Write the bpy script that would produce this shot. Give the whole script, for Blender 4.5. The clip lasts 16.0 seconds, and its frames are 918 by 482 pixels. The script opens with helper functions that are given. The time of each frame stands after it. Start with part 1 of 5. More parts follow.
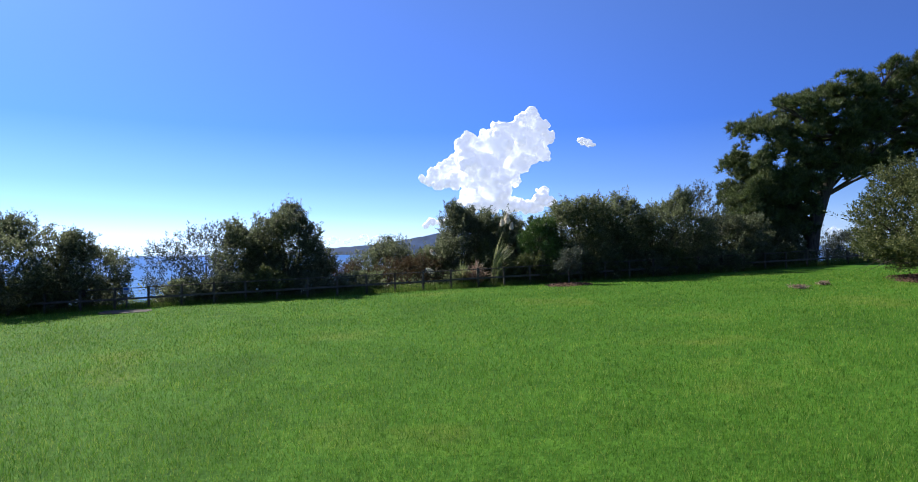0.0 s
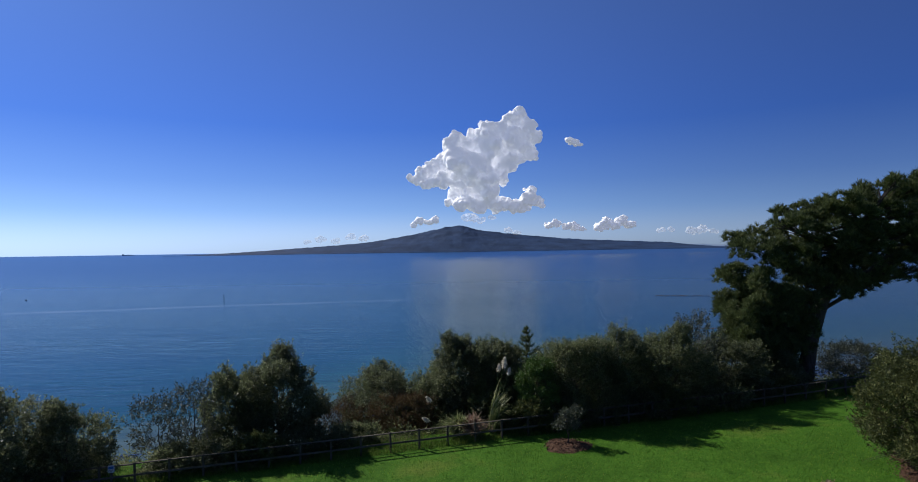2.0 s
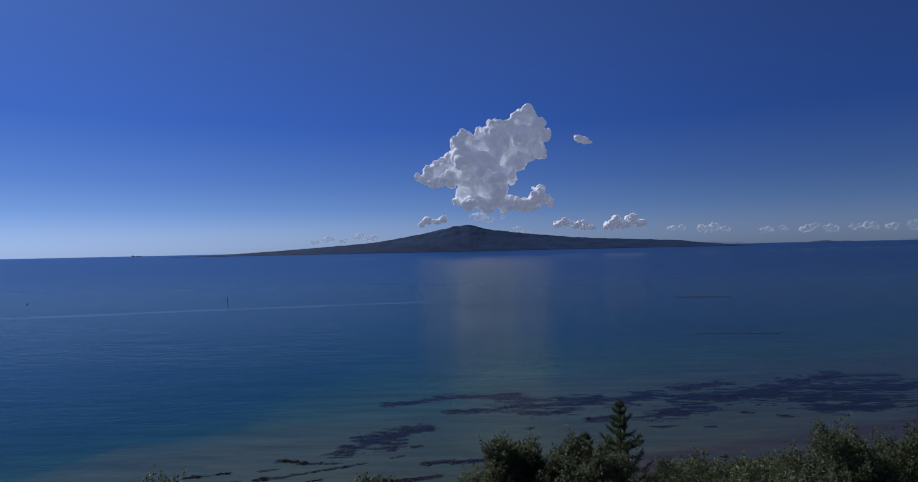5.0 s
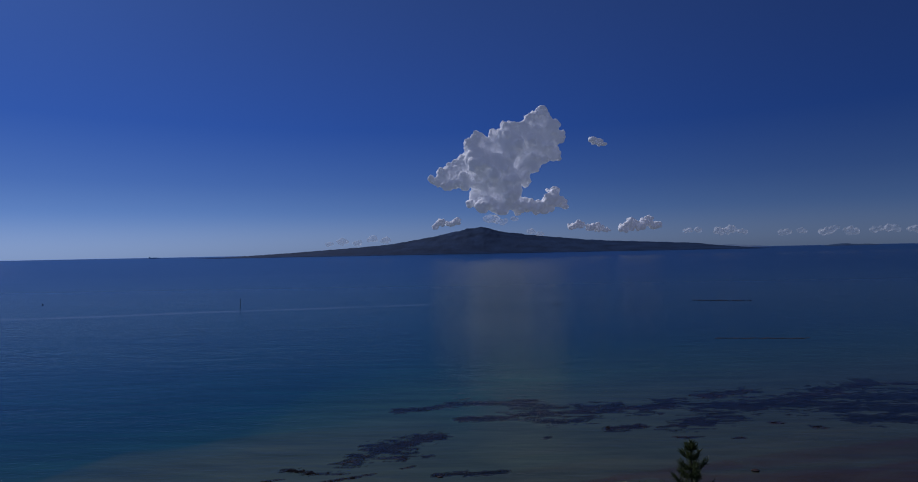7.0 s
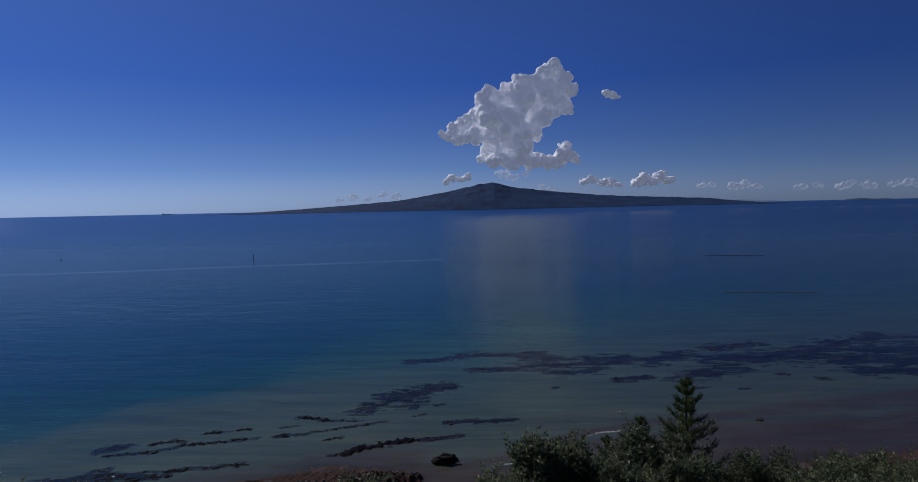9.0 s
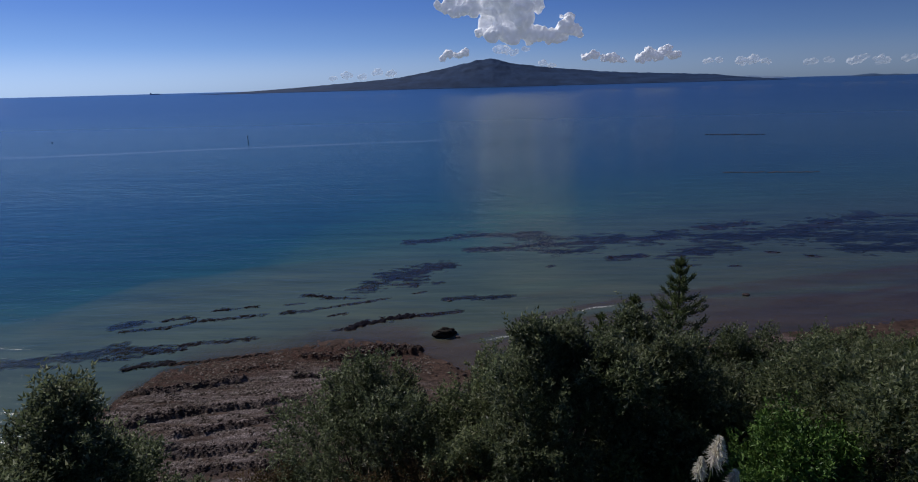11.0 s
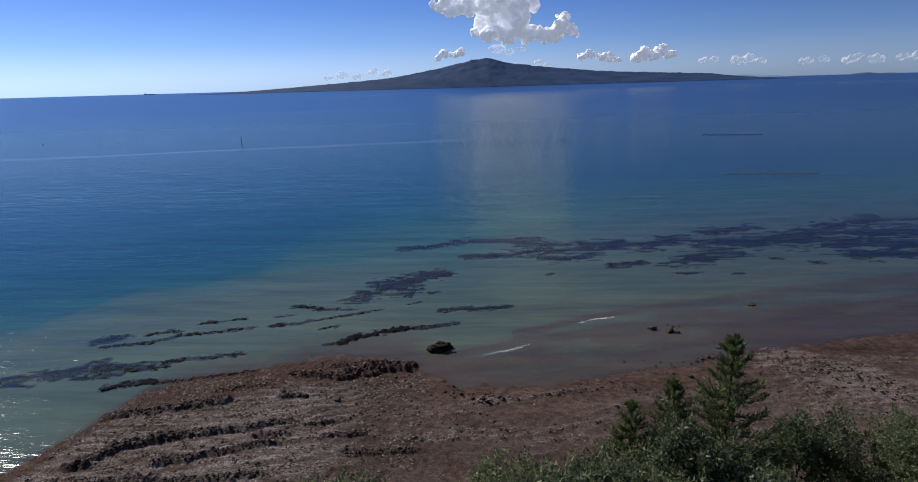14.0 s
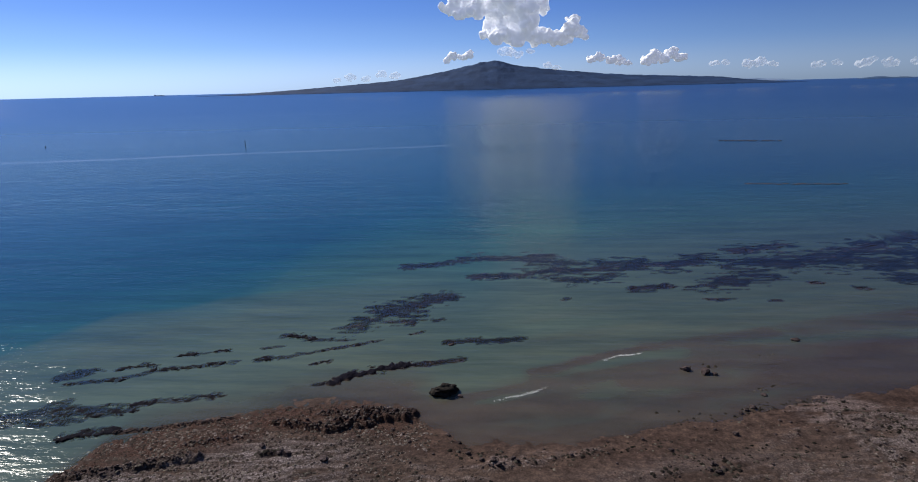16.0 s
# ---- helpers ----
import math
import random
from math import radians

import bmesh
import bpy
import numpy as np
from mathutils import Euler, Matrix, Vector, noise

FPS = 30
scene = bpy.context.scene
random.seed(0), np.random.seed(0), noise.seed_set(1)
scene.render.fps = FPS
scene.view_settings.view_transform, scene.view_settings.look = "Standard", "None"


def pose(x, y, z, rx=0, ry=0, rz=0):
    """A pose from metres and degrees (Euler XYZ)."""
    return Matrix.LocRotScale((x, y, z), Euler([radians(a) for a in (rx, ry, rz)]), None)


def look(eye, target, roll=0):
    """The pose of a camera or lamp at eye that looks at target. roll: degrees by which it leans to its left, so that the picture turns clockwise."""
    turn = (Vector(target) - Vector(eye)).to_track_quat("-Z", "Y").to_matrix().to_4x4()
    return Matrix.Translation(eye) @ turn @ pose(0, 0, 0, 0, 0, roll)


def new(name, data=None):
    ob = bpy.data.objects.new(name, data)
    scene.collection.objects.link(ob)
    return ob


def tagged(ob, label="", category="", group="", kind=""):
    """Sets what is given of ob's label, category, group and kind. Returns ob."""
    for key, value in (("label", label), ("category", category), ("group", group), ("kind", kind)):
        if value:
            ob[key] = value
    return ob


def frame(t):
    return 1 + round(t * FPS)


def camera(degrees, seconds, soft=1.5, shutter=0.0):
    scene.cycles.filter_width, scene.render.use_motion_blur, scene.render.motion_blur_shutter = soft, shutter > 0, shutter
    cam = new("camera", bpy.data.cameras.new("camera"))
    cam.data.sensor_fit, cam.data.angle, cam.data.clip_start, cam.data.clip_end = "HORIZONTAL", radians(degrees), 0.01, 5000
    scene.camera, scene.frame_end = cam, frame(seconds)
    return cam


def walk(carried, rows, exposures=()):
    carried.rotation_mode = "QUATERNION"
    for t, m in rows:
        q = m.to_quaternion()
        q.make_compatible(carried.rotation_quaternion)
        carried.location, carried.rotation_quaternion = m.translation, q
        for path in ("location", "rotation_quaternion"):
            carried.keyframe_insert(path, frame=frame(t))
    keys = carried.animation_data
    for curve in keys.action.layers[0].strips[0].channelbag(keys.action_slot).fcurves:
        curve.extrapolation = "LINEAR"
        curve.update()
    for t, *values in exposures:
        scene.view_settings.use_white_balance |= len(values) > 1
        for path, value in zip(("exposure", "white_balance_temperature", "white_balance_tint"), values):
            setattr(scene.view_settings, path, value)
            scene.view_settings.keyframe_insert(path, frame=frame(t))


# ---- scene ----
cam = camera(76.2, 16.0, soft=1.0)
PATH = [
    (0, (0.652, -0.177, 1.111), (0.612, 1.823, 1.141), -0.90),
    (0.5, (0.622, -0.202, 3.354), (0.609, 1.797, 3.386), -0.90),
    (1, (0.544, -0.237, 6.254), (0.556, 1.763, 6.281), -0.90),
    (1.5, (0.428, -0.331, 8.488), (0.438, 1.669, 8.512), -0.90),
    (2, (0.246, 0.533, 10.112), (0.248, 2.533, 10.133), -0.90),
    (2.5, (-0.02, 1.965, 10.745), (-0.018, 3.965, 10.764), -0.90),
    (3, (-0.173, 4.52, 10.925), (-0.172, 6.52, 10.942), -1.00),
    (3.5, (-0.266, 7.299, 10.906), (-0.265, 9.299, 10.923), -1.10),
    (6, (-2.02, 25.062, 11.288), (-2.069, 27.061, 11.313), -1.12),
    (6.5, (-1.905, 25.723, 10.94), (-1.963, 27.722, 10.969), -1.02),
    (7, (-1.631, 26.417, 10.571), (-1.703, 28.416, 10.599), -1.12),
    (7.5, (-1.654, 26.159, 10.519), (-1.743, 28.157, 10.503), -1.22),
    (8, (-1.507, 26.169, 10.342), (-1.609, 28.163, 10.225), -1.25),
    (8.5, (-1.394, 26.039, 10.225), (-1.504, 28.033, 10.109), -1.25),
    (9, (-1.403, 25.849, 10.149), (-1.515, 27.842, 10.027), -1.25),
    (9.5, (-1.406, 25.827, 10.083), (-1.521, 27.817, 9.913), -1.35),
    (10, (-1.473, 25.875, 9.955), (-1.589, 27.829, 9.544), -1.15),
    (10.2, (-1.485, 25.94, 9.978), (-1.601, 27.867, 9.456), -1.45),
    (12.5, (-1.471, 26.059, 10.723), (-1.574, 27.988, 10.204), -1.45),
    (13, (-1.568, 26.832, 10.784), (-1.668, 28.761, 10.264), -1.45),
    (13.5, (-1.548, 28.607, 10.866), (-1.648, 30.535, 10.344), -1.65),
    (14, (-1.6, 31.107, 11.027), (-1.698, 33.035, 10.504), -1.65),
    (14.5, (-1.673, 34.373, 11.253), (-1.768, 36.301, 10.728), -1.65),
    (15, (-1.882, 37.845, 11.406), (-1.98, 39.773, 10.883), -1.65),
    (15.5, (-2.08, 41.659, 11.687), (-2.19, 43.587, 11.164), -1.55),
    (16, (-2.326, 45.278, 11.814), (-2.449, 47.206, 11.299), -1.45),
]
EXPOSURES = ((0, 1.0, 6500, 10), (0.5, 0.8, 6500, 10), (1, 0.5, 6500, 10), (1.5, 0.2, 6500, 10), (2, 0.0, 6500, 10), (2.5, -0.2, 6450, 10), (3, -0.25, 6200, 11), (3.5, -0.38, 6100, 12),
             (6, -1.14, 5800, 18), (7, -1.40, 5650, 19), (8, -1.36, 5700, 19), (8.5, -1.2, 5800, 18), (9, -1.06, 5950, 16), (9.5, -0.92, 6150, 14), (10, -0.75, 6250, 12), (10.2, -0.7, 6250, 12), (12.5, -0.17, 6450, 10), (13.2, -0.04, 6500, 10), (16, 0.06, 6500, 10))
walk(cam, [(t, look(eye, aim, roll)) for t, eye, aim, roll in PATH], EXPOSURES)

# ---- world, sun, exposure ----
SUN_AZ, SUN_EL = 51.0, 37.0          # degrees to the west of the view axis, and up
world = bpy.data.worlds.new("sky")
scene.world = world
world.use_nodes = True
wn, wl = world.node_tree.nodes, world.node_tree.links
sky = wn.new("ShaderNodeTexSky")
sky.sky_type, sky.sun_disc = "NISHITA", False
sky.sun_elevation, sky.sun_rotation = radians(SUN_EL), radians(-SUN_AZ)
sky.air_density, sky.dust_density, sky.ozone_density = 1.0, 0.3, 6.0
def sky_mix(blend, fac, one, two):
    m = wn.new("ShaderNodeMix")
    m.data_type, m.blend_type = "RGBA", blend
    for socket, v in ((m.inputs[0], fac), (m.inputs[6], one), (m.inputs[7], two)):
        if isinstance(v, (int, float, tuple)):
            socket.default_value = v
        else:
            wl.new(v, socket)
    return m.outputs[2]


# deep blue overhead, paling towards the horizon all round
grey = wn.new("ShaderNodeRGBToBW")
wl.new(sky.outputs[0], grey.inputs[0])
aloft = wn.new("ShaderNodeSeparateXYZ")
wl.new(wn.new("ShaderNodeTexCoord").outputs["Generated"], aloft.inputs[0])
pale = wn.new("ShaderNodeValToRGB")
for e, (p, v) in zip([pale.color_ramp.elements[0], pale.color_ramp.elements[1]] + [pale.color_ramp.elements.new(0.2 + 0.1 * k) for k in range(3)], ((0.0, 0.95), (0.36, 0.0), (0.04, 0.72), (0.11, 0.34), (0.2, 0.12))):
    e.position, e.color = p, (v, v, v, 1)
wl.new(aloft.outputs[2], pale.inputs[0])
high = sky_mix("MULTIPLY", 1.0, sky.outputs[0], (0.31, 0.62, 1.50, 1))
low = sky_mix("MULTIPLY", 1.0, grey.outputs[0], (0.88, 1.45, 2.5, 1))
hazy = sky_mix("MULTIPLY", 1.0, grey.outputs[0], (1.16, 1.5, 2.0, 1))
rim = wn.new("ShaderNodeMapRange")
rim.interpolation_type = "SMOOTHSTEP"
rim.inputs[1].default_value, rim.inputs[2].default_value, rim.inputs[3].default_value, rim.inputs[4].default_value = 0.0, 0.07, 0.8, 0.0
wl.new(aloft.outputs[2], rim.inputs[0])
whole = sky_mix("MIX", rim.outputs[0], sky_mix("MIX", pale.outputs[0], high, low), hazy)
# clear air is darkest a quarter turn from the sun
turned = wn.new("ShaderNodeVectorMath")
turned.operation = "DOT_PRODUCT"
wl.new(aloft.inputs[0].links[0].from_socket, turned.inputs[0])
turned.inputs[1].default_value = (-math.sin(radians(SUN_AZ)) * math.cos(radians(SUN_EL)), math.cos(radians(SUN_AZ)) * math.cos(radians(SUN_EL)), math.sin(radians(SUN_EL)))
side_on = wn.new("ShaderNodeMapRange")
side_on.interpolation_type = "SMOOTHSTEP"
side_on.inputs[1].default_value, side_on.inputs[2].default_value, side_on.inputs[3].default_value, side_on.inputs[4].default_value = 0.0, 0.65, 0.78, 0.98
wl.new(turned.outputs["Value"], side_on.inputs[0])
wl.new(sky_mix("MULTIPLY", 1.0, whole, side_on.outputs[0]), wn["Background"].inputs[0])
wn["Background"].inputs[1].default_value = 0.06

to_sun = Vector((-math.sin(radians(SUN_AZ)) * math.cos(radians(SUN_EL)), math.cos(radians(SUN_AZ)) * math.cos(radians(SUN_EL)), math.sin(radians(SUN_EL))))
sun = new("sun", bpy.data.lights.new("sun", "SUN"))
sun.data.energy, sun.data.angle, sun.data.color = 5.0, radians(0.53), (1.0, 0.95, 0.87)
sun.matrix_world = look(to_sun * 100, (0, 0, 0))

# ---- materials ----
def material(name):
    m = bpy.data.materials.new(name)
    m.use_nodes = True
    n, l = m.node_tree.nodes, m.node_tree.links
    return m, n, l, n["Principled BSDF"]


def ramp(n, stops):
    r = n.new("ShaderNodeValToRGB")
    while len(r.color_ramp.elements) < len(stops):
        r.color_ramp.elements.new(0.5)
    for e, (p, c) in zip(r.color_ramp.elements, stops):
        e.position, e.color = p, (*c, 1)
    return r


def mixed(n, l, fac, a, b, blend="MIX"):
    m = n.new("ShaderNodeMix")
    m.data_type, m.blend_type = "RGBA", blend
    for socket, v in ((m.inputs[0], fac), (m.inputs[6], a), (m.inputs[7], b)):
        if isinstance(v, (int, float)):
            socket.default_value = v
        elif isinstance(v, tuple):
            socket.default_value = (*v, 1)
        else:
            l.new(v, socket)
    return m.outputs[2]


def noise_tex(n, l, scale, detail=4.0, rough=0.55, coords=None, stretch=None, dist=0.0):
    t = n.new("ShaderNodeTexNoise")
    t.inputs["Scale"].default_value, t.inputs["Detail"].default_value = scale, detail
    t.inputs["Roughness"].default_value, t.inputs["Distortion"].default_value = rough, dist
    if coords is None:
        coords = n.new("ShaderNodeNewGeometry").outputs["Position"]
    if stretch:
        mp = n.new("ShaderNodeMapping")
        mp.inputs["Scale"].default_value = stretch[:3]
        if len(stretch) > 3:
            mp.inputs["Rotation"].default_value = (0, 0, radians(stretch[3]))
        l.new(coords, mp.inputs[0])
        coords = mp.outputs[0]
    l.new(coords, t.inputs["Vector"])
    return t.outputs["Fac"]


def bumped(n, l, height, strength, distance):
    b = n.new("ShaderNodeBump")
    b.inputs["Strength"].default_value, b.inputs["Distance"].default_value = strength, distance
    l.new(height, b.inputs["Height"])
    return b.outputs[0]


def mat_lawn():
    m, n, l, p = material("lawn_grass")
    big = noise_tex(n, l, 0.22, 5, 0.6)
    fine = noise_tex(n, l, 9.0, 4, 0.7)
    c1 = ramp(n, [(0.3, (0.040, 0.100, 0.013)), (0.55, (0.058, 0.142, 0.018)), (0.75, (0.125, 0.155, 0.033))])
    l.new(big, c1.inputs[0])
    c2 = ramp(n, [(0.35, (0.45, 0.55, 0.4)), (0.6, (1.1, 1.1, 1.0))])
    l.new(fine, c2.inputs[0])
    tuft = noise_tex(n, l, 2.2, 5, 0.7)
    c3 = ramp(n, [(0.3, (0.55, 0.62, 0.6)), (0.5, (1.0, 1.0, 1.0)), (0.72, (1.35, 1.2, 1.1))])
    l.new(tuft, c3.inputs[0])
    blades = mixed(n, l, 0.8, c1.outputs[0], c2.outputs[0], "MULTIPLY")
    l.new(mixed(n, l, 0.75, blades, c3.outputs[0], "MULTIPLY"), p.inputs["Base Color"])
    p.inputs["Roughness"].default_value = 0.85
    p.inputs["Specular IOR Level"].default_value = 0.04
    l.new(bumped(n, l, fine, 0.8, 0.06), p.inputs["Normal"])
    return m


def mat_leaf(name, stops, trans=0.35, rough=0.5, spec=0.15):
    """Foliage: colours by leaf, some light passing through."""
    m, n, l, p = material(name)
    geo = n.new("ShaderNodeNewGeometry")
    c = ramp(n, stops)
    l.new(geo.outputs["Random Per Island"], c.inputs[0])
    patch = noise_tex(n, l, 0.7, 2)
    pr = ramp(n, [(0.3, (0.75, 0.8, 0.7)), (0.7, (1.15, 1.1, 1.05))])
    l.new(patch, pr.inputs[0])
    col = mixed(n, l, 1.0, c.outputs[0], pr.outputs[0], "MULTIPLY")
    l.new(col, p.inputs["Base Color"])
    p.inputs["Roughness"].default_value = rough
    p.inputs["Specular IOR Level"].default_value = spec
    t = n.new("ShaderNodeBsdfTranslucent")
    l.new(col, t.inputs[0])
    mx = n.new("ShaderNodeMixShader")
    mx.inputs[0].default_value = trans
    l.new(p.outputs[0], mx.inputs[1])
    l.new(t.outputs[0], mx.inputs[2])
    l.new(mx.outputs[0], n["Material Output"].inputs[0])
    return m


def mat_rough(name, dark, light, scale=6.0, bump=0.4, dist=0.02, rough=0.85, stretch=None):
    m, n, l, p = material(name)
    a = noise_tex(n, l, scale, 6, 0.65, stretch=stretch)
    b = noise_tex(n, l, scale * 0.13, 3, 0.5)
    c = ramp(n, [(0.3, dark), (0.7, light)])
    l.new(a, c.inputs[0])
    d = ramp(n, [(0.3, (0.7, 0.7, 0.7)), (0.7, (1.2, 1.2, 1.2))])
    l.new(b, d.inputs[0])
    l.new(mixed(n, l, 1.0, c.outputs[0], d.outputs[0], "MULTIPLY"), p.inputs["Base Color"])
    p.inputs["Roughness"].default_value = rough
    p.inputs["Specular IOR Level"].default_value = 0.06
    l.new(bumped(n, l, a, bump, dist), p.inputs["Normal"])
    return m


def mat_shore():
    """Beach and seabed: sand, wet sand, strata and weedy rock, told apart by the terrain's own rock share and height."""
    m, n, l, p = material("shore")
    rock = n.new("ShaderNodeAttribute")
    rock.attribute_name = "rock"
    weed = n.new("ShaderNodeAttribute")
    weed.attribute_name = "weed"
    pale = n.new("ShaderNodeAttribute")
    pale.attribute_name = "pale"
    f1 = noise_tex(n, l, 0.9, 8, 0.7)
    f2 = noise_tex(n, l, 5.0, 5, 0.7)
    f3 = noise_tex(n, l, 0.09, 4, 0.6, stretch=(0.5, 1.4, 1, -14))
    sand = ramp(n, [(0.3, (0.044, 0.030, 0.025)), (0.5, (0.068, 0.047, 0.039)), (0.72, (0.088, 0.064, 0.053))])
    l.new(f3, sand.inputs[0])
    grit = ramp(n, [(0.34, (0.4, 0.4, 0.42)), (0.5, (0.95, 0.95, 0.95)), (0.66, (1.7, 1.65, 1.6))])
    l.new(f1, grit.inputs[0])
    sandc = mixed(n, l, 0.85, sand.outputs[0], grit.outputs[0], "MULTIPLY")
    f4 = noise_tex(n, l, 3.2, 6, 0.75)
    speck = ramp(n, [(0.36, (0.5, 0.5, 0.52)), (0.5, (1.0, 1.0, 1.0)), (0.66, (1.6, 1.55, 1.5))])
    l.new(f4, speck.inputs[0])
    stone = ramp(n, [(0.36, (0.050, 0.039, 0.038)), (0.5, (0.124, 0.101, 0.098)), (0.66, (0.35, 0.305, 0.30))])
    l.new(f2, stone.inputs[0])
    beds = noise_tex(n, l, 0.85, 6, 0.7, stretch=(0.22, 1.7, 1, -15))
    br = ramp(n, [(0.36, (0.42, 0.40, 0.40)), (0.5, (0.95, 0.93, 0.92)), (0.64, (1.5, 1.45, 1.45))])
    l.new(beds, br.inputs[0])
    stonec = mixed(n, l, 0.85, stone.outputs[0], br.outputs[0], "MULTIPLY")
    c = mixed(n, l, pale.outputs["Fac"], mixed(n, l, 0.15, sandc, br.outputs[0], "MULTIPLY"), stonec)
    rk = ramp(n, [(0.3, (0.003, 0.003, 0.007)), (0.55, (0.007, 0.006, 0.012)), (0.75, (0.026, 0.021, 0.024))])
    l.new(f2, rk.inputs[0])
    c = mixed(n, l, rock.outputs["Fac"], c, rk.outputs[0])
    wd = ramp(n, [(0.32, (0.018, 0.009, 0.008)), (0.5, (0.05, 0.026, 0.020)), (0.66, (0.13, 0.085, 0.072))])
    l.new(f2, wd.inputs[0])
    c = mixed(n, l, weed.outputs["Fac"], c, wd.outputs[0])
    wet = n.new("ShaderNodeAttribute")
    wet.attribute_name = "wet"
    damp = ramp(n, [(0.0, (1.0, 1.0, 1.0)), (1.0, (0.97, 0.91, 0.88))])
    l.new(wet.outputs["Fac"], damp.inputs[0])
    l.new(mixed(n, l, 0.7, mixed(n, l, 1.0, c, damp.outputs[0], "MULTIPLY"), speck.outputs[0], "MULTIPLY"), p.inputs["Base Color"])
    gloss = n.new("ShaderNodeMapRange")
    gloss.inputs[3].default_value, gloss.inputs[4].default_value = 0.85, 0.75
    l.new(wet.outputs["Fac"], gloss.inputs[0])
    l.new(gloss.outputs[0], p.inputs["Roughness"])
    p.inputs["Specular IOR Level"].default_value = 0.03
    both = n.new("ShaderNodeMath")
    both.operation = "MULTIPLY_ADD"
    both.inputs[1].default_value = 0.35
    l.new(f2, both.inputs[0])
    l.new(f1, both.inputs[2])
    l.new(bumped(n, l, both.outputs[0], 0.8, 0.25), p.inputs["Normal"])
    return m


SEA_STOPS = [(0.0, (0.096, 0.069, 0.058)), (0.014, (0.084, 0.067, 0.056)), (0.027, (0.073, 0.077, 0.062)), (0.045, (0.068, 0.085, 0.068)), (0.09, (0.061, 0.088, 0.073)), (0.2, (0.048, 0.082, 0.077)), (0.36, (0.031, 0.084, 0.082)), (0.65, (0.014, 0.068, 0.085)), (1.0, (0.007, 0.053, 0.086))]
SILT = (0.067, 0.095, 0.079)
SLICKS = ((562.0, 0.22, 8.0, 24.0), (1262.0, 0.095, 14.0, 40.0))


def mat_sea():
    m, n, l, p = material("sea_water")

    def calc(op, a, b):
        q = n.new("ShaderNodeMath")
        q.operation = op
        for i, v in enumerate((a, b)):
            if isinstance(v, float):
                q.inputs[i].default_value = v
            else:
                l.new(v, q.inputs[i])
        return q.outputs[0]

    def told(name):
        a = n.new("ShaderNodeAttribute")
        a.attribute_name = name
        return a.outputs["Fac"]

    def spread(v, a, b, lo, hi):
        r = n.new("ShaderNodeMapRange")
        r.interpolation_type = "SMOOTHSTEP"
        for i, k in enumerate((a, b, lo, hi)):
            r.inputs[i + 1].default_value = k
        l.new(v, r.inputs[0])
        return r.outputs[0]

    depth, silt, chop, reef = told("depth"), told("silt"), told("chop"), told("reef")
    pos = n.new("ShaderNodeNewGeometry").outputs["Position"]
    sep = n.new("ShaderNodeSeparateXYZ")
    l.new(pos, sep.inputs[0])
    # murk colour from sandy shallows to open water
    deep = ramp(n, SEA_STOPS)
    l.new(calc("DIVIDE", depth, 8.0), deep.inputs[0])
    cloudy = noise_tex(n, l, 0.03, 4, 0.6, pos, (1, 1.6, 1, 20))
    muddy = calc("MULTIPLY", silt, spread(cloudy, 0.25, 0.6, 0.55, 0.9))
    water = mixed(n, l, muddy, deep.outputs[0], SILT)
    # stronger glitter towards the sun, put into the colour: lighter west, darker east
    sun_side = ramp(n, [(0.0, (1.1, 1.1, 1.08)), (0.4, (1.06, 1.07, 1.05)), (0.6, (0.89, 0.88, 0.90)), (1.0, (0.68, 0.68, 0.73))])
    l.new(spread(sep.outputs[0], -110.0, 170.0, 0.0, 1.0), sun_side.inputs[0])
    water = mixed(n, l, 1.0, water, sun_side.outputs[0], "MULTIPLY")
    # light and dark of far ripples, put into the water colour as thin bands
    ripple_tone = ramp(n, [(0.32, (0.68, 0.73, 0.78)), (0.5, (1.0, 1.0, 1.0)), (0.68, (1.34, 1.28, 1.2))])
    l.new(noise_tex(n, l, 0.11, 6, 0.75, pos, (0.22, 1.5, 1, 6)), ripple_tone.inputs[0])
    water = mixed(n, l, 1.0, water, ripple_tone.outputs[0], "MULTIPLY")
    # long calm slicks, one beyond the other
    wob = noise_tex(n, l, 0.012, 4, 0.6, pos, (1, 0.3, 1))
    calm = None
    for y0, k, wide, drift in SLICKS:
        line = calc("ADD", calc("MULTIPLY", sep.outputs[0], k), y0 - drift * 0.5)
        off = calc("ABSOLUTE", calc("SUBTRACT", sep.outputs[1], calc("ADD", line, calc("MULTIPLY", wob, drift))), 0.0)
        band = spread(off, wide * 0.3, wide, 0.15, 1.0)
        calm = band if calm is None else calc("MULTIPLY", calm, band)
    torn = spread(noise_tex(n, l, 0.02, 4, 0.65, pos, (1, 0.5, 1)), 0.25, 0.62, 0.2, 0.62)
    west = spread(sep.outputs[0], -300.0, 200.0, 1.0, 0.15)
    # low sky mirrored in the slicks, put into the colour as a pale tint
    slick_sheen = calc("MULTIPLY", calc("MULTIPLY", calc("SUBTRACT", 1.0, calm), torn), west)
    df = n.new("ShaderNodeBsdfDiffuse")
    l.new(mixed(n, l, slick_sheen, water, (0.25, 0.31, 0.39)), df.inputs[0])
    # how much of the bed shows
    clear = n.new("ShaderNodeMath")
    clear.operation = "EXPONENT"
    l.new(calc("MULTIPLY", depth, calc("SUBTRACT", calc("MULTIPLY", silt, -0.6), 6.5)), clear.inputs[0])
    tr = n.new("ShaderNodeBsdfTransparent")
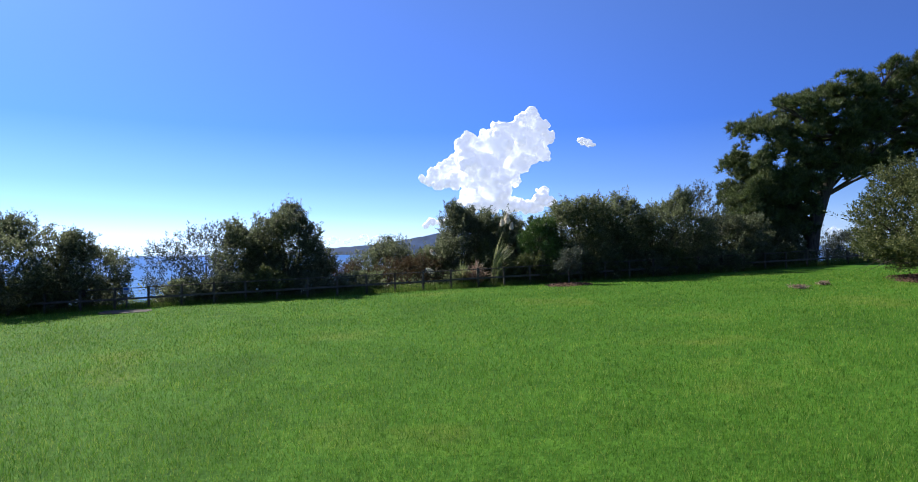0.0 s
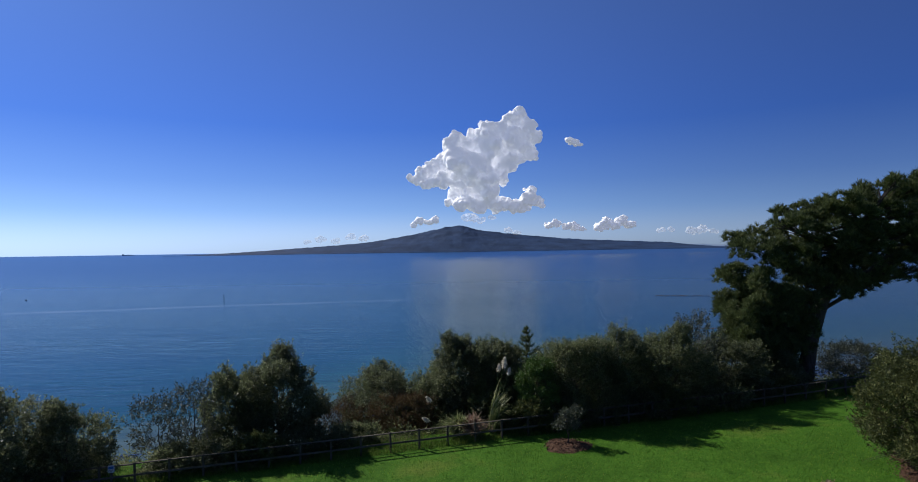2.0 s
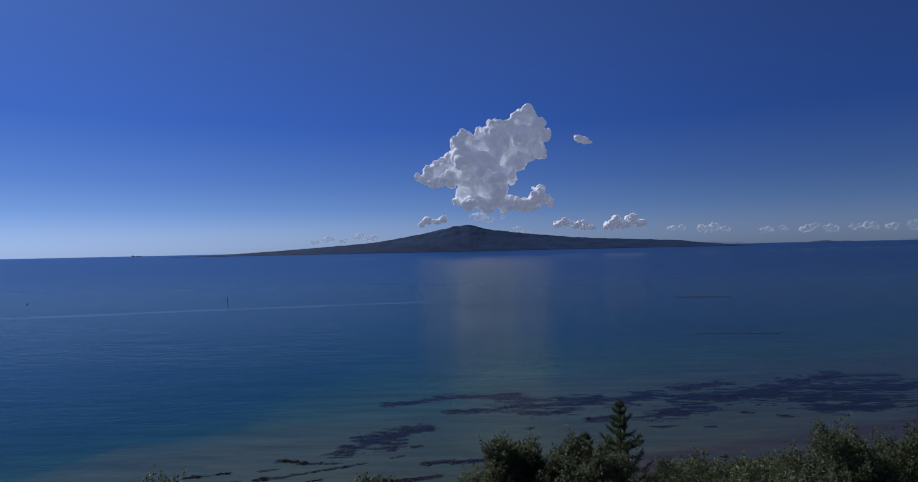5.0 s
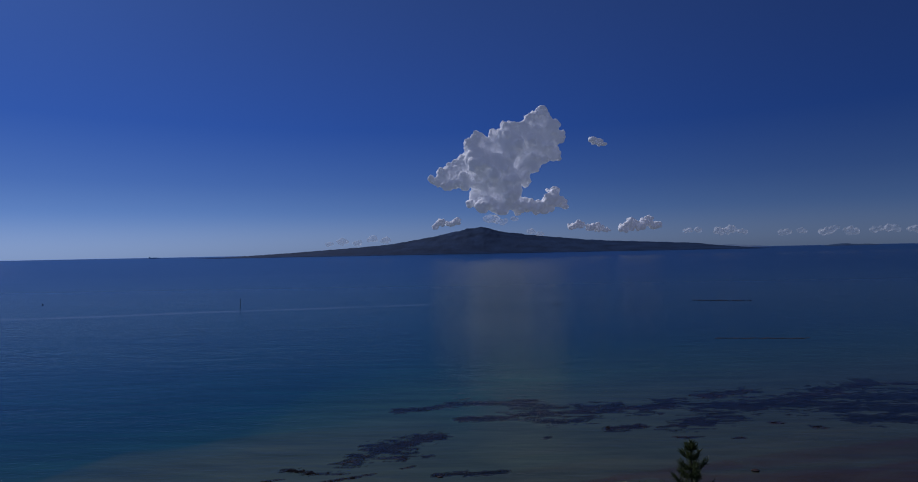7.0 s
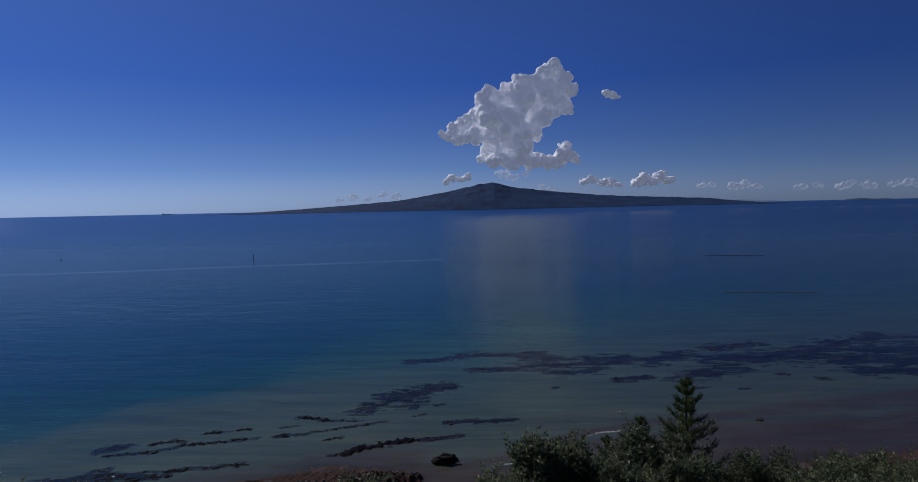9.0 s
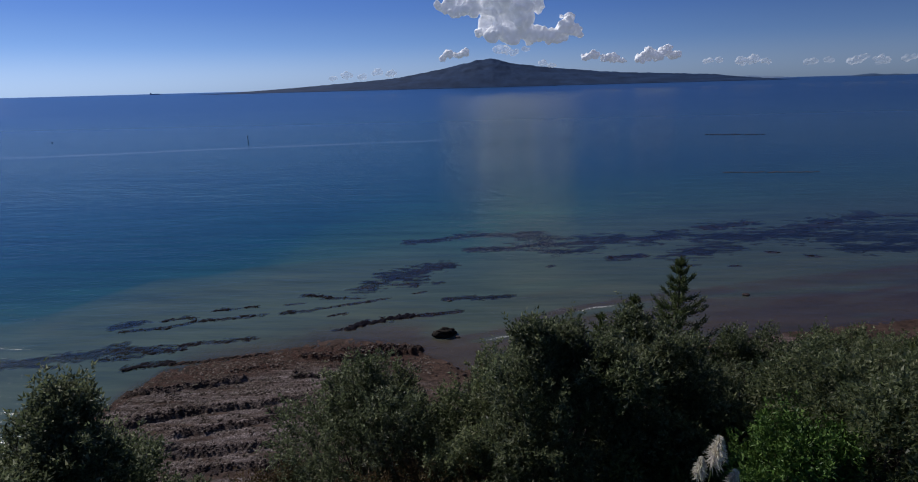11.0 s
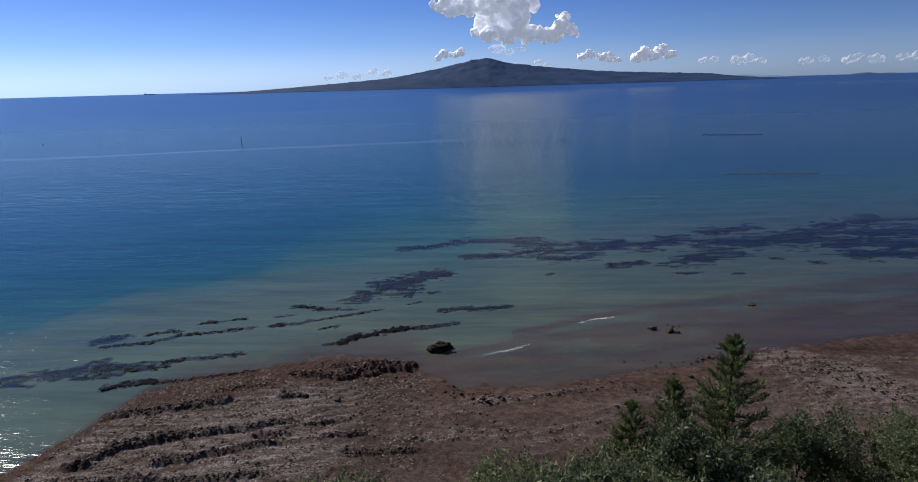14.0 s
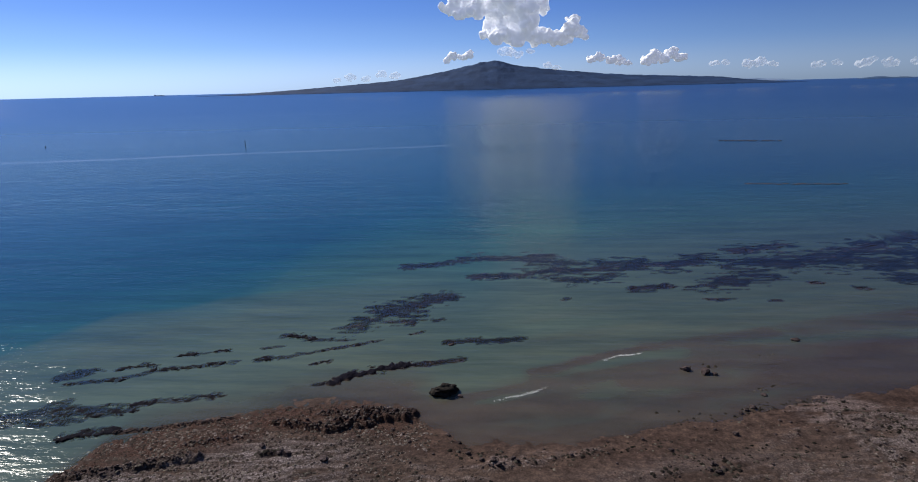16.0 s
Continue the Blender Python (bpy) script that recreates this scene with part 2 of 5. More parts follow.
    tr.inputs[0].default_value = (0.95, 0.97, 0.94, 1)
    body = n.new("ShaderNodeMixShader")
    l.new(calc("MAXIMUM", calc("MULTIPLY", clear.outputs[0], 0.5), calc("MULTIPLY", reef, 0.86)), body.inputs[0])      # weed stands up to the surface
    l.new(df.outputs[0], body.inputs[1])
    l.new(tr.outputs[0], body.inputs[2])
    # ripples, wavelets and wind lanes
    w1 = noise_tex(n, l, 0.85, 3, 0.6, pos, (1.0, 1.5, 1, 15))
    w2 = noise_tex(n, l, 0.19, 5, 0.65, pos, (0.6, 1.5, 1, 8))
    w3 = noise_tex(n, l, 0.36, 4, 0.65, pos, (0.38, 1.5, 1, 6))
    w4 = noise_tex(n, l, 0.05, 5, 0.7, pos, (0.45, 1.6, 1, 5))
    lanes = spread(noise_tex(n, l, 0.006, 4, 0.6, pos, (0.3, 2.2, 1, 5)), 0.38, 0.62, 0.55, 1.0)
    swell = calc("ADD", calc("ADD", calc("MULTIPLY", w1, 0.7), calc("MULTIPLY", w3, 1.7)), calc("ADD", calc("MULTIPLY", w2, 3.6), calc("MULTIPLY", w4, 9.0)))
    b = n.new("ShaderNodeBump")
    b.inputs["Distance"].default_value = 0.04
    l.new(calc("MULTIPLY", lanes, calm), b.inputs["Strength"])
    l.new(swell, b.inputs["Height"])
    fr = n.new("ShaderNodeFresnel")
    fr.inputs[0].default_value = 1.3
    l.new(b.outputs[0], fr.inputs[1])
    gl = n.new("ShaderNodeBsdfGlossy")
    gl.distribution = "BECKMANN"
    l.new(spread(sep.outputs[1], 200.0, 1500.0, 0.2, 0.36), gl.inputs["Roughness"])
    l.new(b.outputs[0], gl.inputs["Normal"])
    # steep little waves over the reef and along the platform, which glint in the sun
    g1 = noise_tex(n, l, 1.3, 3, 0.6, pos, (1, 1.3, 1, 25))
    b2 = n.new("ShaderNodeBump")
    b2.inputs["Distance"].default_value, b2.inputs["Strength"].default_value = 0.5, 1.0
    l.new(g1, b2.inputs["Height"])
    keen = n.new("ShaderNodeBsdfGlossy")
    keen.inputs["Roughness"].default_value = 0.11
    l.new(b2.outputs[0], keen.inputs["Normal"])
    both = n.new("ShaderNodeMixShader")
    l.new(chop, both.inputs[0])
    l.new(gl.outputs[0], both.inputs[1])
    l.new(keen.outputs[0], both.inputs[2])
    out = n.new("ShaderNodeMixShader")
    l.new(calc("MULTIPLY", fr.outputs[0], 0.82), out.inputs[0])
    l.new(body.outputs[0], out.inputs[1])
    l.new(both.outputs[0], out.inputs[2])
    l.new(out.outputs[0], n["Material Output"].inputs[0])
    return m


def mat_cloud(thin=0.0):
    m, n, l, p = material("cloud")
    p.inputs["Base Color"].default_value = (0.97, 0.97, 0.97, 1)
    p.inputs["Roughness"].default_value = 1.0
    p.inputs["Specular IOR Level"].default_value = 0.0
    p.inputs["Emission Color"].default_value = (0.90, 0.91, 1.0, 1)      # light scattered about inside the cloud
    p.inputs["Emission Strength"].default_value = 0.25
    if not thin:
        p.inputs["Subsurface Weight"].default_value = 0.2
        p.inputs["Subsurface Radius"].default_value = (1.0, 1.0, 1.0)
        p.inputs["Subsurface Scale"].default_value = 18.0
    if thin:
        t = n.new("ShaderNodeBsdfTransparent")
        mx = n.new("ShaderNodeMixShader")
        wisp = ramp(n, [(0.35, (thin + 0.1,) * 3), (0.65, (thin - 0.1,) * 3)])
        l.new(noise_tex(n, l, 0.02, 4, 0.6), wisp.inputs[0])
        l.new(wisp.outputs[0], mx.inputs[0])
        l.new(p.outputs[0], mx.inputs[1])
        l.new(t.outputs[0], mx.inputs[2])
        l.new(mx.outputs[0], n["Material Output"].inputs[0])
    return m


LAWN = mat_lawn()
BLADE = mat_leaf("grass_blade", [(0.0, (0.026, 0.090, 0.007)), (0.45, (0.076, 0.205, 0.018)), (0.8, (0.175, 0.29, 0.040)), (1.0, (0.34, 0.40, 0.11))], 0.4, 0.7, 0.12)
ROUGH_GRASS = mat_leaf("long_grass", [(0.0, (0.04, 0.09, 0.014)), (0.6, (0.085, 0.16, 0.026)), (1.0, (0.20, 0.22, 0.07))], 0.45, 0.6, 0.15)
SCRUB = mat_rough("scrub_soil", (0.02, 0.025, 0.01), (0.07, 0.08, 0.03), 3.0, 0.8, 0.1)
SHORE = mat_shore()
SEA = mat_sea()
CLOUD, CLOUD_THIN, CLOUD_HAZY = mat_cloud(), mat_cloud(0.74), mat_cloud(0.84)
BARK = mat_rough("bark", (0.035, 0.028, 0.022), (0.12, 0.10, 0.085), 8.0, 0.8, 0.03, stretch=(1, 1, 0.2))
TWIG = mat_rough("grey_twig", (0.09, 0.075, 0.06), (0.22, 0.19, 0.16), 12.0, 0.4, 0.01)
TIMBER = mat_rough("weathered_timber", (0.04, 0.034, 0.027), (0.11, 0.095, 0.078), 14.0, 0.4, 0.01, stretch=(1, 1, 0.15))
RAIL = mat_rough("weathered_rail", (0.045, 0.04, 0.034), (0.125, 0.11, 0.095), 14.0, 0.4, 0.01)
ROCK = mat_rough("shore_rock", (0.021, 0.015, 0.015), (0.108, 0.080, 0.076), 3.0, 0.9, 0.08)
PEBBLE = mat_leaf("beach_pebble", [(0.0, (0.018, 0.015, 0.014)), (0.7, (0.07, 0.056, 0.050)), (1.0, (0.19, 0.17, 0.15))], 0.0, 0.9, 0.05)
WEED = mat_leaf("shore_weed", [(0.0, (0.016, 0.009, 0.008)), (0.7, (0.048, 0.027, 0.023)), (1.0, (0.095, 0.062, 0.053))], 0.0, 0.8, 0.1)
STONE = mat_leaf("dark_stone", [(0.0, (0.010, 0.009, 0.008)), (0.7, (0.034, 0.028, 0.025)), (1.0, (0.09, 0.078, 0.07))], 0.0, 0.9, 0.05)
SLAB = mat_leaf("broken_slab", [(0.0, (0.028, 0.021, 0.020)), (0.55, (0.080, 0.062, 0.058)), (1.0, (0.215, 0.178, 0.172))], 0.0, 0.9, 0.05)
BOULDER = mat_rough("weedy_boulder", (0.009, 0.008, 0.008), (0.045, 0.038, 0.03), 2.5, 0.9, 0.1)
MULCH = mat_rough("bark_mulch", (0.035, 0.018, 0.012), (0.13, 0.075, 0.052), 14.0, 0.9, 0.05)
PAVING = mat_rough("concrete_pad", (0.075, 0.062, 0.064), (0.13, 0.11, 0.112), 7.0, 0.3, 0.01)
# the palest stop of the next two puts grey-white glints into leaf colour
LEAF_DARK = mat_leaf("coastal_leaf", [(0.0, (0.052, 0.066, 0.038)), (0.6, (0.112, 0.132, 0.074)), (0.85, (0.170, 0.190, 0.116)), (1.0, (0.28, 0.29, 0.21))], 0.6, 0.42, 0.2)
LEAF_MID = mat_leaf("mid_leaf", [(0.0, (0.058, 0.076, 0.042)), (0.6, (0.132, 0.156, 0.080)), (0.85, (0.198, 0.220, 0.128)), (1.0, (0.30, 0.31, 0.20))], 0.6, 0.42, 0.2)
LEAF_BRIGHT = mat_leaf("bright_leaf", [(0.0, (0.04, 0.08, 0.02)), (0.6, (0.085, 0.155, 0.034)), (1.0, (0.18, 0.26, 0.08))], 0.14, 0.45)
LEAF_OLIVE = mat_leaf("olive_leaf", [(0.0, (0.042, 0.058, 0.022)), (0.6, (0.088, 0.108, 0.040)), (1.0, (0.16, 0.165, 0.065))], 0.3, 0.5)
LEAF_GREY = mat_leaf("grey_leaf", [(0.0, (0.04, 0.05, 0.04)), (0.6, (0.08, 0.095, 0.075)), (1.0, (0.14, 0.155, 0.125))], 0.25, 0.5)
LEAF_RUST = mat_leaf("rusty_leaf", [(0.0, (0.05, 0.035, 0.02)), (0.6, (0.10, 0.06, 0.03)), (1.0, (0.14, 0.11, 0.05))], 0.3, 0.6)
NEEDLE = mat_leaf("pine_needle", [(0.0, (0.034, 0.052, 0.020)), (0.6, (0.082, 0.112, 0.042)), (1.0, (0.18, 0.21, 0.09))], 0.3, 0.5, 0.2)
FLAX = mat_leaf("pampas_leaf", [(0.0, (0.08, 0.115, 0.045)), (0.6, (0.19, 0.23, 0.10)), (1.0, (0.40, 0.39, 0.25))], 0.45, 0.5)
DRY = mat_leaf("dry_leaf", [(0.0, (0.20, 0.13, 0.10)), (0.6, (0.32, 0.22, 0.18)), (1.0, (0.45, 0.36, 0.30))], 0.3, 0.7)
CHIP = mat_leaf("bark_chip", [(0.0, (0.06, 0.035, 0.025)), (0.7, (0.13, 0.08, 0.06)), (1.0, (0.24, 0.17, 0.13))], 0.0, 0.9, 0.2)
PLUME = mat_leaf("plume", [(0.0, (0.62, 0.57, 0.52)), (1.0, (0.85, 0.80, 0.75))], 0.4, 0.8, 0.1)
# blue distance haze is put into the base colours of these far things
ISLAND = mat_rough("island_bush_hazed", (0.021, 0.043, 0.098), (0.030, 0.056, 0.120), 0.05, 0.4, 5.0)
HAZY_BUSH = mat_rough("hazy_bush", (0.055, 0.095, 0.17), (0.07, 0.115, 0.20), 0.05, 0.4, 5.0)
FAR_LAND = mat_rough("far_land_hazed", (0.20, 0.28, 0.40), (0.26, 0.34, 0.46), 0.01, 0.3, 5.0)
SHIP = mat_rough("ship_paint_hazed", (0.36, 0.42, 0.50), (0.46, 0.52, 0.60), 0.1, 0.0, 0.01)
STEEL = mat_rough("beacon_steel", (0.03, 0.03, 0.03), (0.07, 0.065, 0.06), 2.0, 0.1, 0.01)
SIGN_WHITE = mat_rough("sign_white", (0.38, 0.40, 0.44), (0.52, 0.53, 0.56), 3.0, 0.0, 0.01, 0.5)
SIGN_BLUE = mat_rough("sign_blue", (0.04, 0.10, 0.30), (0.06, 0.14, 0.38), 3.0, 0.0, 0.01, 0.5)
FOAM = mat_rough("foam", (0.55, 0.56, 0.55), (0.8, 0.8, 0.8), 2.0, 0.2, 0.05)

# ---- mesh helpers ----
def bm_mesh(bm, name):
    me = bpy.data.meshes.new(name)
    bm.to_mesh(me)
    bm.free()
    return me


def raw_mesh(name, verts, faces, mat, smooth=False):
    """A mesh from arrays: verts (n, 3), faces (m, 3 or 4)."""
    me = bpy.data.meshes.new(name)
    verts, faces = np.asarray(verts, np.float32), np.asarray(faces, np.int32)
    k = faces.shape[1]
    me.vertices.add(len(verts))
    me.vertices.foreach_set("co", verts.ravel())
    me.loops.add(faces.size)
    me.loops.foreach_set("vertex_index", faces.ravel())
    me.polygons.add(len(faces))
    me.polygons.foreach_set("loop_start", np.arange(0, faces.size, k, dtype=np.int32))
    me.polygons.foreach_set("loop_total", np.full(len(faces), k, np.int32))
    if smooth:
        me.polygons.foreach_set("use_smooth", np.ones(len(faces), bool))
    me.update(calc_edges=True)
    me.validate()
    me.materials.append(mat)
    return me


def part(name, data, parent, label="", mat=None, m=None):
    """Links a bmesh or a mesh as one object under a thing or a part."""
    if isinstance(data, bmesh.types.BMesh):
        data = bm_mesh(data, name)
    if mat is not None and not data.materials:
        data.materials.append(mat)
    ob = new(name, data)
    ob.parent = parent
    if m is not None:
        ob.matrix_basis = m
    if label:
        ob["label"] = label
    return ob


def empty(name, loc, label, category, group=""):
    ob = new(name)
    ob.location = loc
    return tagged(ob, label, category, group)


def box(bm, size, m=Matrix(), bevel=0.0):
    r = bmesh.ops.create_cube(bm, size=1.0, matrix=m @ Matrix.Diagonal((*size, 1)))
    if bevel:
        edges = list({e for v in r["verts"] for e in v.link_edges})
        bmesh.ops.bevel(bm, geom=edges, offset=bevel, segments=1, affect="EDGES")


def tubes(paths, sides=6):
    """Tapered tubes along paths of (point, radius); returns verts, faces."""
    V, Fc = [], []
    ang = np.linspace(0, 2 * np.pi, sides, endpoint=False)
    for path in paths:
        pts = np.array([p for p, _ in path], float)
        base = len(V)
        for i, (p, r) in enumerate(path):
            d = pts[min(i + 1, len(pts) - 1)] - pts[max(i - 1, 0)]
            d /= np.linalg.norm(d) + 1e-9
            a = np.cross(d, (0.31, 0.9, 0.2))
            a /= np.linalg.norm(a) + 1e-9
            b = np.cross(d, a)
            for t in ang:
                V.append(pts[i] + r * (math.cos(t) * a + math.sin(t) * b))
        for i in range(len(path) - 1):
            for j in range(sides):
                k = (j + 1) % sides
                Fc.append((base + i * sides + j, base + i * sides + k, base + (i + 1) * sides + k, base + (i + 1) * sides + j))
    return np.array(V), np.array(Fc)


def leaves(pos, axis, length, width, rng, droop=0.0, three=False):
    """Leaf blades as pointed quads, or triangles: base at pos, along axis."""
    n = len(pos)
    axis = axis / (np.linalg.norm(axis, axis=1, keepdims=True) + 1e-9)
    side = np.cross(axis, rng.normal(size=(n, 3)))
    side /= np.linalg.norm(side, axis=1, keepdims=True) + 1e-9
    length, width = np.broadcast_to(length, n)[:, None], np.broadcast_to(width, n)[:, None]
    tip = pos + axis * length
    tip[:, 2] -= droop * length[:, 0]
    mid = pos + axis * length * 0.5
    if three:
        return np.stack([pos + side * width * 0.5, tip, pos - side * width * 0.5], 1).reshape(-1, 3), np.arange(3 * n).reshape(-1, 3)
    V = np.stack([pos, mid + side * width * 0.5, tip, mid - side * width * 0.5], 1).reshape(-1, 3)
    return V, np.arange(4 * n).reshape(-1, 4)


# ---- value noise on arrays ----
def lattice(ix, iy, seed):
    h = (ix.astype(np.int64) * 374761393 + iy.astype(np.int64) * 668265263 + seed * 1442695041) & 0x7FFFFFFF
    h = ((h ^ (h >> 13)) * 1274126177) & 0x7FFFFFFF
    return ((h ^ (h >> 16)) & 0xFFFF) / 65535.0


def vnoise(x, y, seed=0):
    ix, iy = np.floor(x), np.floor(y)
    fx, fy = x - ix, y - iy
    fx, fy = fx * fx * (3 - 2 * fx), fy * fy * (3 - 2 * fy)
    a, b = lattice(ix, iy, seed), lattice(ix + 1, iy, seed)
    c, d = lattice(ix, iy + 1, seed), lattice(ix + 1, iy + 1, seed)
    return (a * (1 - fx) + b * fx) * (1 - fy) + (c * (1 - fx) + d * fx) * fy


def fbm(x, y, seed=0, octaves=4, gain=0.5):
    s, a, t = 0.0, 1.0, 0.0
    for k in range(octaves):
        s = s + a * vnoise(x * 2 ** k, y * 2 ** k, seed + 17 * k)
        t, a = t + a, a * gain
    return s / t


def smooth01(v, lo, hi):
    t = np.clip((v - lo) / (hi - lo), 0, 1)
    return t * t * (3 - 2 * t)


def grid_faces(nx, ny):
    i = np.arange(nx * ny).reshape(ny, nx)
    return np.stack([i[:-1, :-1], i[:-1, 1:], i[1:, 1:], i[1:, :-1]], -1).reshape(-1, 4)


# ---- terrain ----
SEA_Z = -38.4
FENCE_Y0, FENCE_K = 34.1, 0.232      # the fence runs along y = FENCE_Y0 + FENCE_K x


def land_z(x, y):
    x, y = np.asarray(x, float), np.asarray(y, float)
    lawn = -1.5 + 0.012 * np.clip(y, -20, 45) + 0.03 * np.clip(x, -45, 45) + 0.25 * (fbm(x * 0.05, y * 0.05, 3, 2) - 0.5)
    past = y - (FENCE_Y0 + FENCE_K * np.clip(x, -60, 60))
    drop = smooth01(past, 4.0, 46.0)
    return lawn * (1 - drop) + (SEA_Z - 3.0) * drop - 1.2 * smooth01(past, 3.0, 9.0) * (1 - drop)


SHORE_X = (-200, -100, -72, -67, -65, -62, -60.5, -53, -44, -36, -24, -17, -14, -10, -6, 2, 11, 24, 34, 41, 49, 68, 150, 260)
SHORE_Y = (70, 84, 92, 98, 104, 111, 119, 123.5, 126, 130, 130.5, 129, 126, 122, 120, 119.5, 122, 126, 128, 131, 133, 138, 160, 190)
# ridges of rock on the shore and in the shallows: x0, y0, x1, y1, half width, top above sea level
FAR_REEFS = (
    (-32, 163, -25, 172, 2.8, -0.05), (-26, 171, -17, 177.5, 3.4, -0.03), (-17, 178, -13, 180, 1.6, -0.08), (-25, 165, -21, 164, 1.0, -0.08),
    (-28, 205, -8, 212, 1.6, -0.18), (-8, 212, 11, 213, 3.1, -0.08), (-8, 195, 7, 197, 1.6, -0.03), (8, 199, 28, 202, 2.8, -0.03), (28, 203, 45, 206, 4.0, -0.03), (45, 206, 60, 211, 3.1, -0.03),
    (16, 192, 27, 194, 2.5, -0.08), (10, 206, 40, 209, 2.8, -0.15), (32, 185, 41, 188, 1.5, -0.08), (69, 219, 87, 225, 2.8, 0.07), (52, 188, 67, 196, 3.1, -0.03),
    (79, 206, 109, 221, 4.3, -0.03), (109, 221, 127, 232, 3.8, 0.02), (65, 205, 84, 210, 3.8, -0.08), (84, 209, 126, 201, 5.7, -0.15), (132, 236, 148, 233, 3.1, 0.02), (103, 192, 121, 193, 3.2, -0.15),
    (115, 214, 150, 218, 6.3, -0.18),
)
NEAR_REEFS = (
    (-34, 161, -32, 162, 0.8, 0.0), (-46, 157, -41, 155.5, 1.0, 0.1), (-41, 155, -32, 155, 0.5, 0.0), (-31, 152.5, -26, 155, 0.5, 0.0), (-49, 151, -45, 152, 0.4, 0.0), (-48, 146, -46, 147, 0.6, 0.1),
    (-44, 147, -41, 148, 0.6, 0.0), (-41, 148, -30, 153, 0.45, 0.0), (-37, 144, -34, 145, 0.55, 0.1), (-31, 137, -28, 140.5, 0.8, 0.3), (-28, 140.5, -19, 144, 1.0, 0.2), (-19, 143.5, -9, 146, 0.7, -0.08),
    (-34, 136, -32, 137, 0.5, 0.05), (-64, 148, -61, 148.5, 0.8, 0.1), (-61, 148.5, -56, 150, 0.5, 0.05), (-79, 136, -71, 138, 0.5, -0.02), (-71, 138, -66, 141, 0.7, 0.05), (-66, 141, -52, 145, 0.6, 0.05),
    (-73, 142, -70, 143, 0.6, 0.05), (-70, 144, -67, 143, 0.5, 0.05), (-82, 139, -78, 140, 1.2, -0.15), (-12, 154, 3, 156, 0.9, -0.15), (-20, 158, -18, 159, 0.4, 0.0), (-16, 165, -14, 166, 0.5, 0.0),
)
BANKS = (
    (-92, 121, -74, 127, 1.8, -0.02), (-74, 127, -64, 127.5, 1.3, 0.02), (-64, 127, -60, 130, 0.9, 0.02), (-60, 130, -50, 132.5, 0.8, 0.06), (-68, 120, -62, 122, 1.0, 0.16), (-76, 123, -69, 124.5, 0.8, 0.0),
    (14, 178, 15, 178.4, 0.5, 0.0), (48, 178, 54, 178, 0.7, 0.0), (61, 177, 64, 177, 0.6, 0.0), (77, 189, 79, 189, 0.9, 0.0), (86, 185, 88, 185, 0.9, 0.0),
)
RIDGES = FAR_REEFS + NEAR_REEFS + BANKS
# bars of sand just under the water: x0, y0, x1, y1, half width, top
BARS = ((4, 141, 14, 146, 1.6, -0.12), (14, 146, 28, 152, 1.5, -0.11), (28, 152, 53, 159, 2.2, -0.15), (-7, 131.5, 5, 137, 1.0, -0.13), (5, 137, 28, 145, 1.8, -0.13), (-7, 126, 12, 130, 2.2, -0.09),
        (21, 138.5, 36, 139, 2.4, -0.12), (37, 150, 76, 150, 3.2, -0.15), (44, 143, 74, 147, 2.6, -0.13), (60, 160, 110, 172, 3.0, -0.19), (-13, 126, -8, 130, 1.6, -0.12))
# bedded ledges on the platform: the same, proud of the beach
LEDGES = (
    (-62, 110, -55, 111.5, 1.0, 0.7), (-55, 111.5, -45, 115, 1.0, 0.8), (-58, 97, -54, 101.5, 1.2, 0.9), (-54, 101.5, -49, 104, 1.2, 1.1), (-49, 104, -40, 106, 0.9, 0.9), (-47, 98, -39, 100, 0.9, 0.9), (-39, 100, -33, 103, 0.8, 0.8),
    (-39, 106, -32, 108.5, 0.8, 0.7), (-36, 104, -31, 105, 0.6, 0.6), (-44, 93, -32, 95, 1.0, 0.8), (-56, 92, -46, 94.5, 0.9, 0.8), (-40, 88, -27, 90.5, 1.1, 0.8),
    (-37, 124.2, -28, 122.4, 0.9, 1.0), (-28, 122.8, -22, 125, 1.4, 1.3), (-23, 126, -16, 127.2, 1.6, 1.5), (-30, 127, -22, 128, 1.2, 0.5), (-61, 121, -53, 123, 0.6, 0.3), (-53, 123, -44, 125.5, 0.6, 0.3),
    (-36, 115.5, -33, 116.2, 0.5, 0.6), (-29, 107, -25, 108, 0.5, 0.6), (-48, 118, -40, 120, 0.5, 0.25), (-26, 104, -20, 105, 0.5, 0.5), (-22, 100, -12, 101, 0.7, 0.5),
)
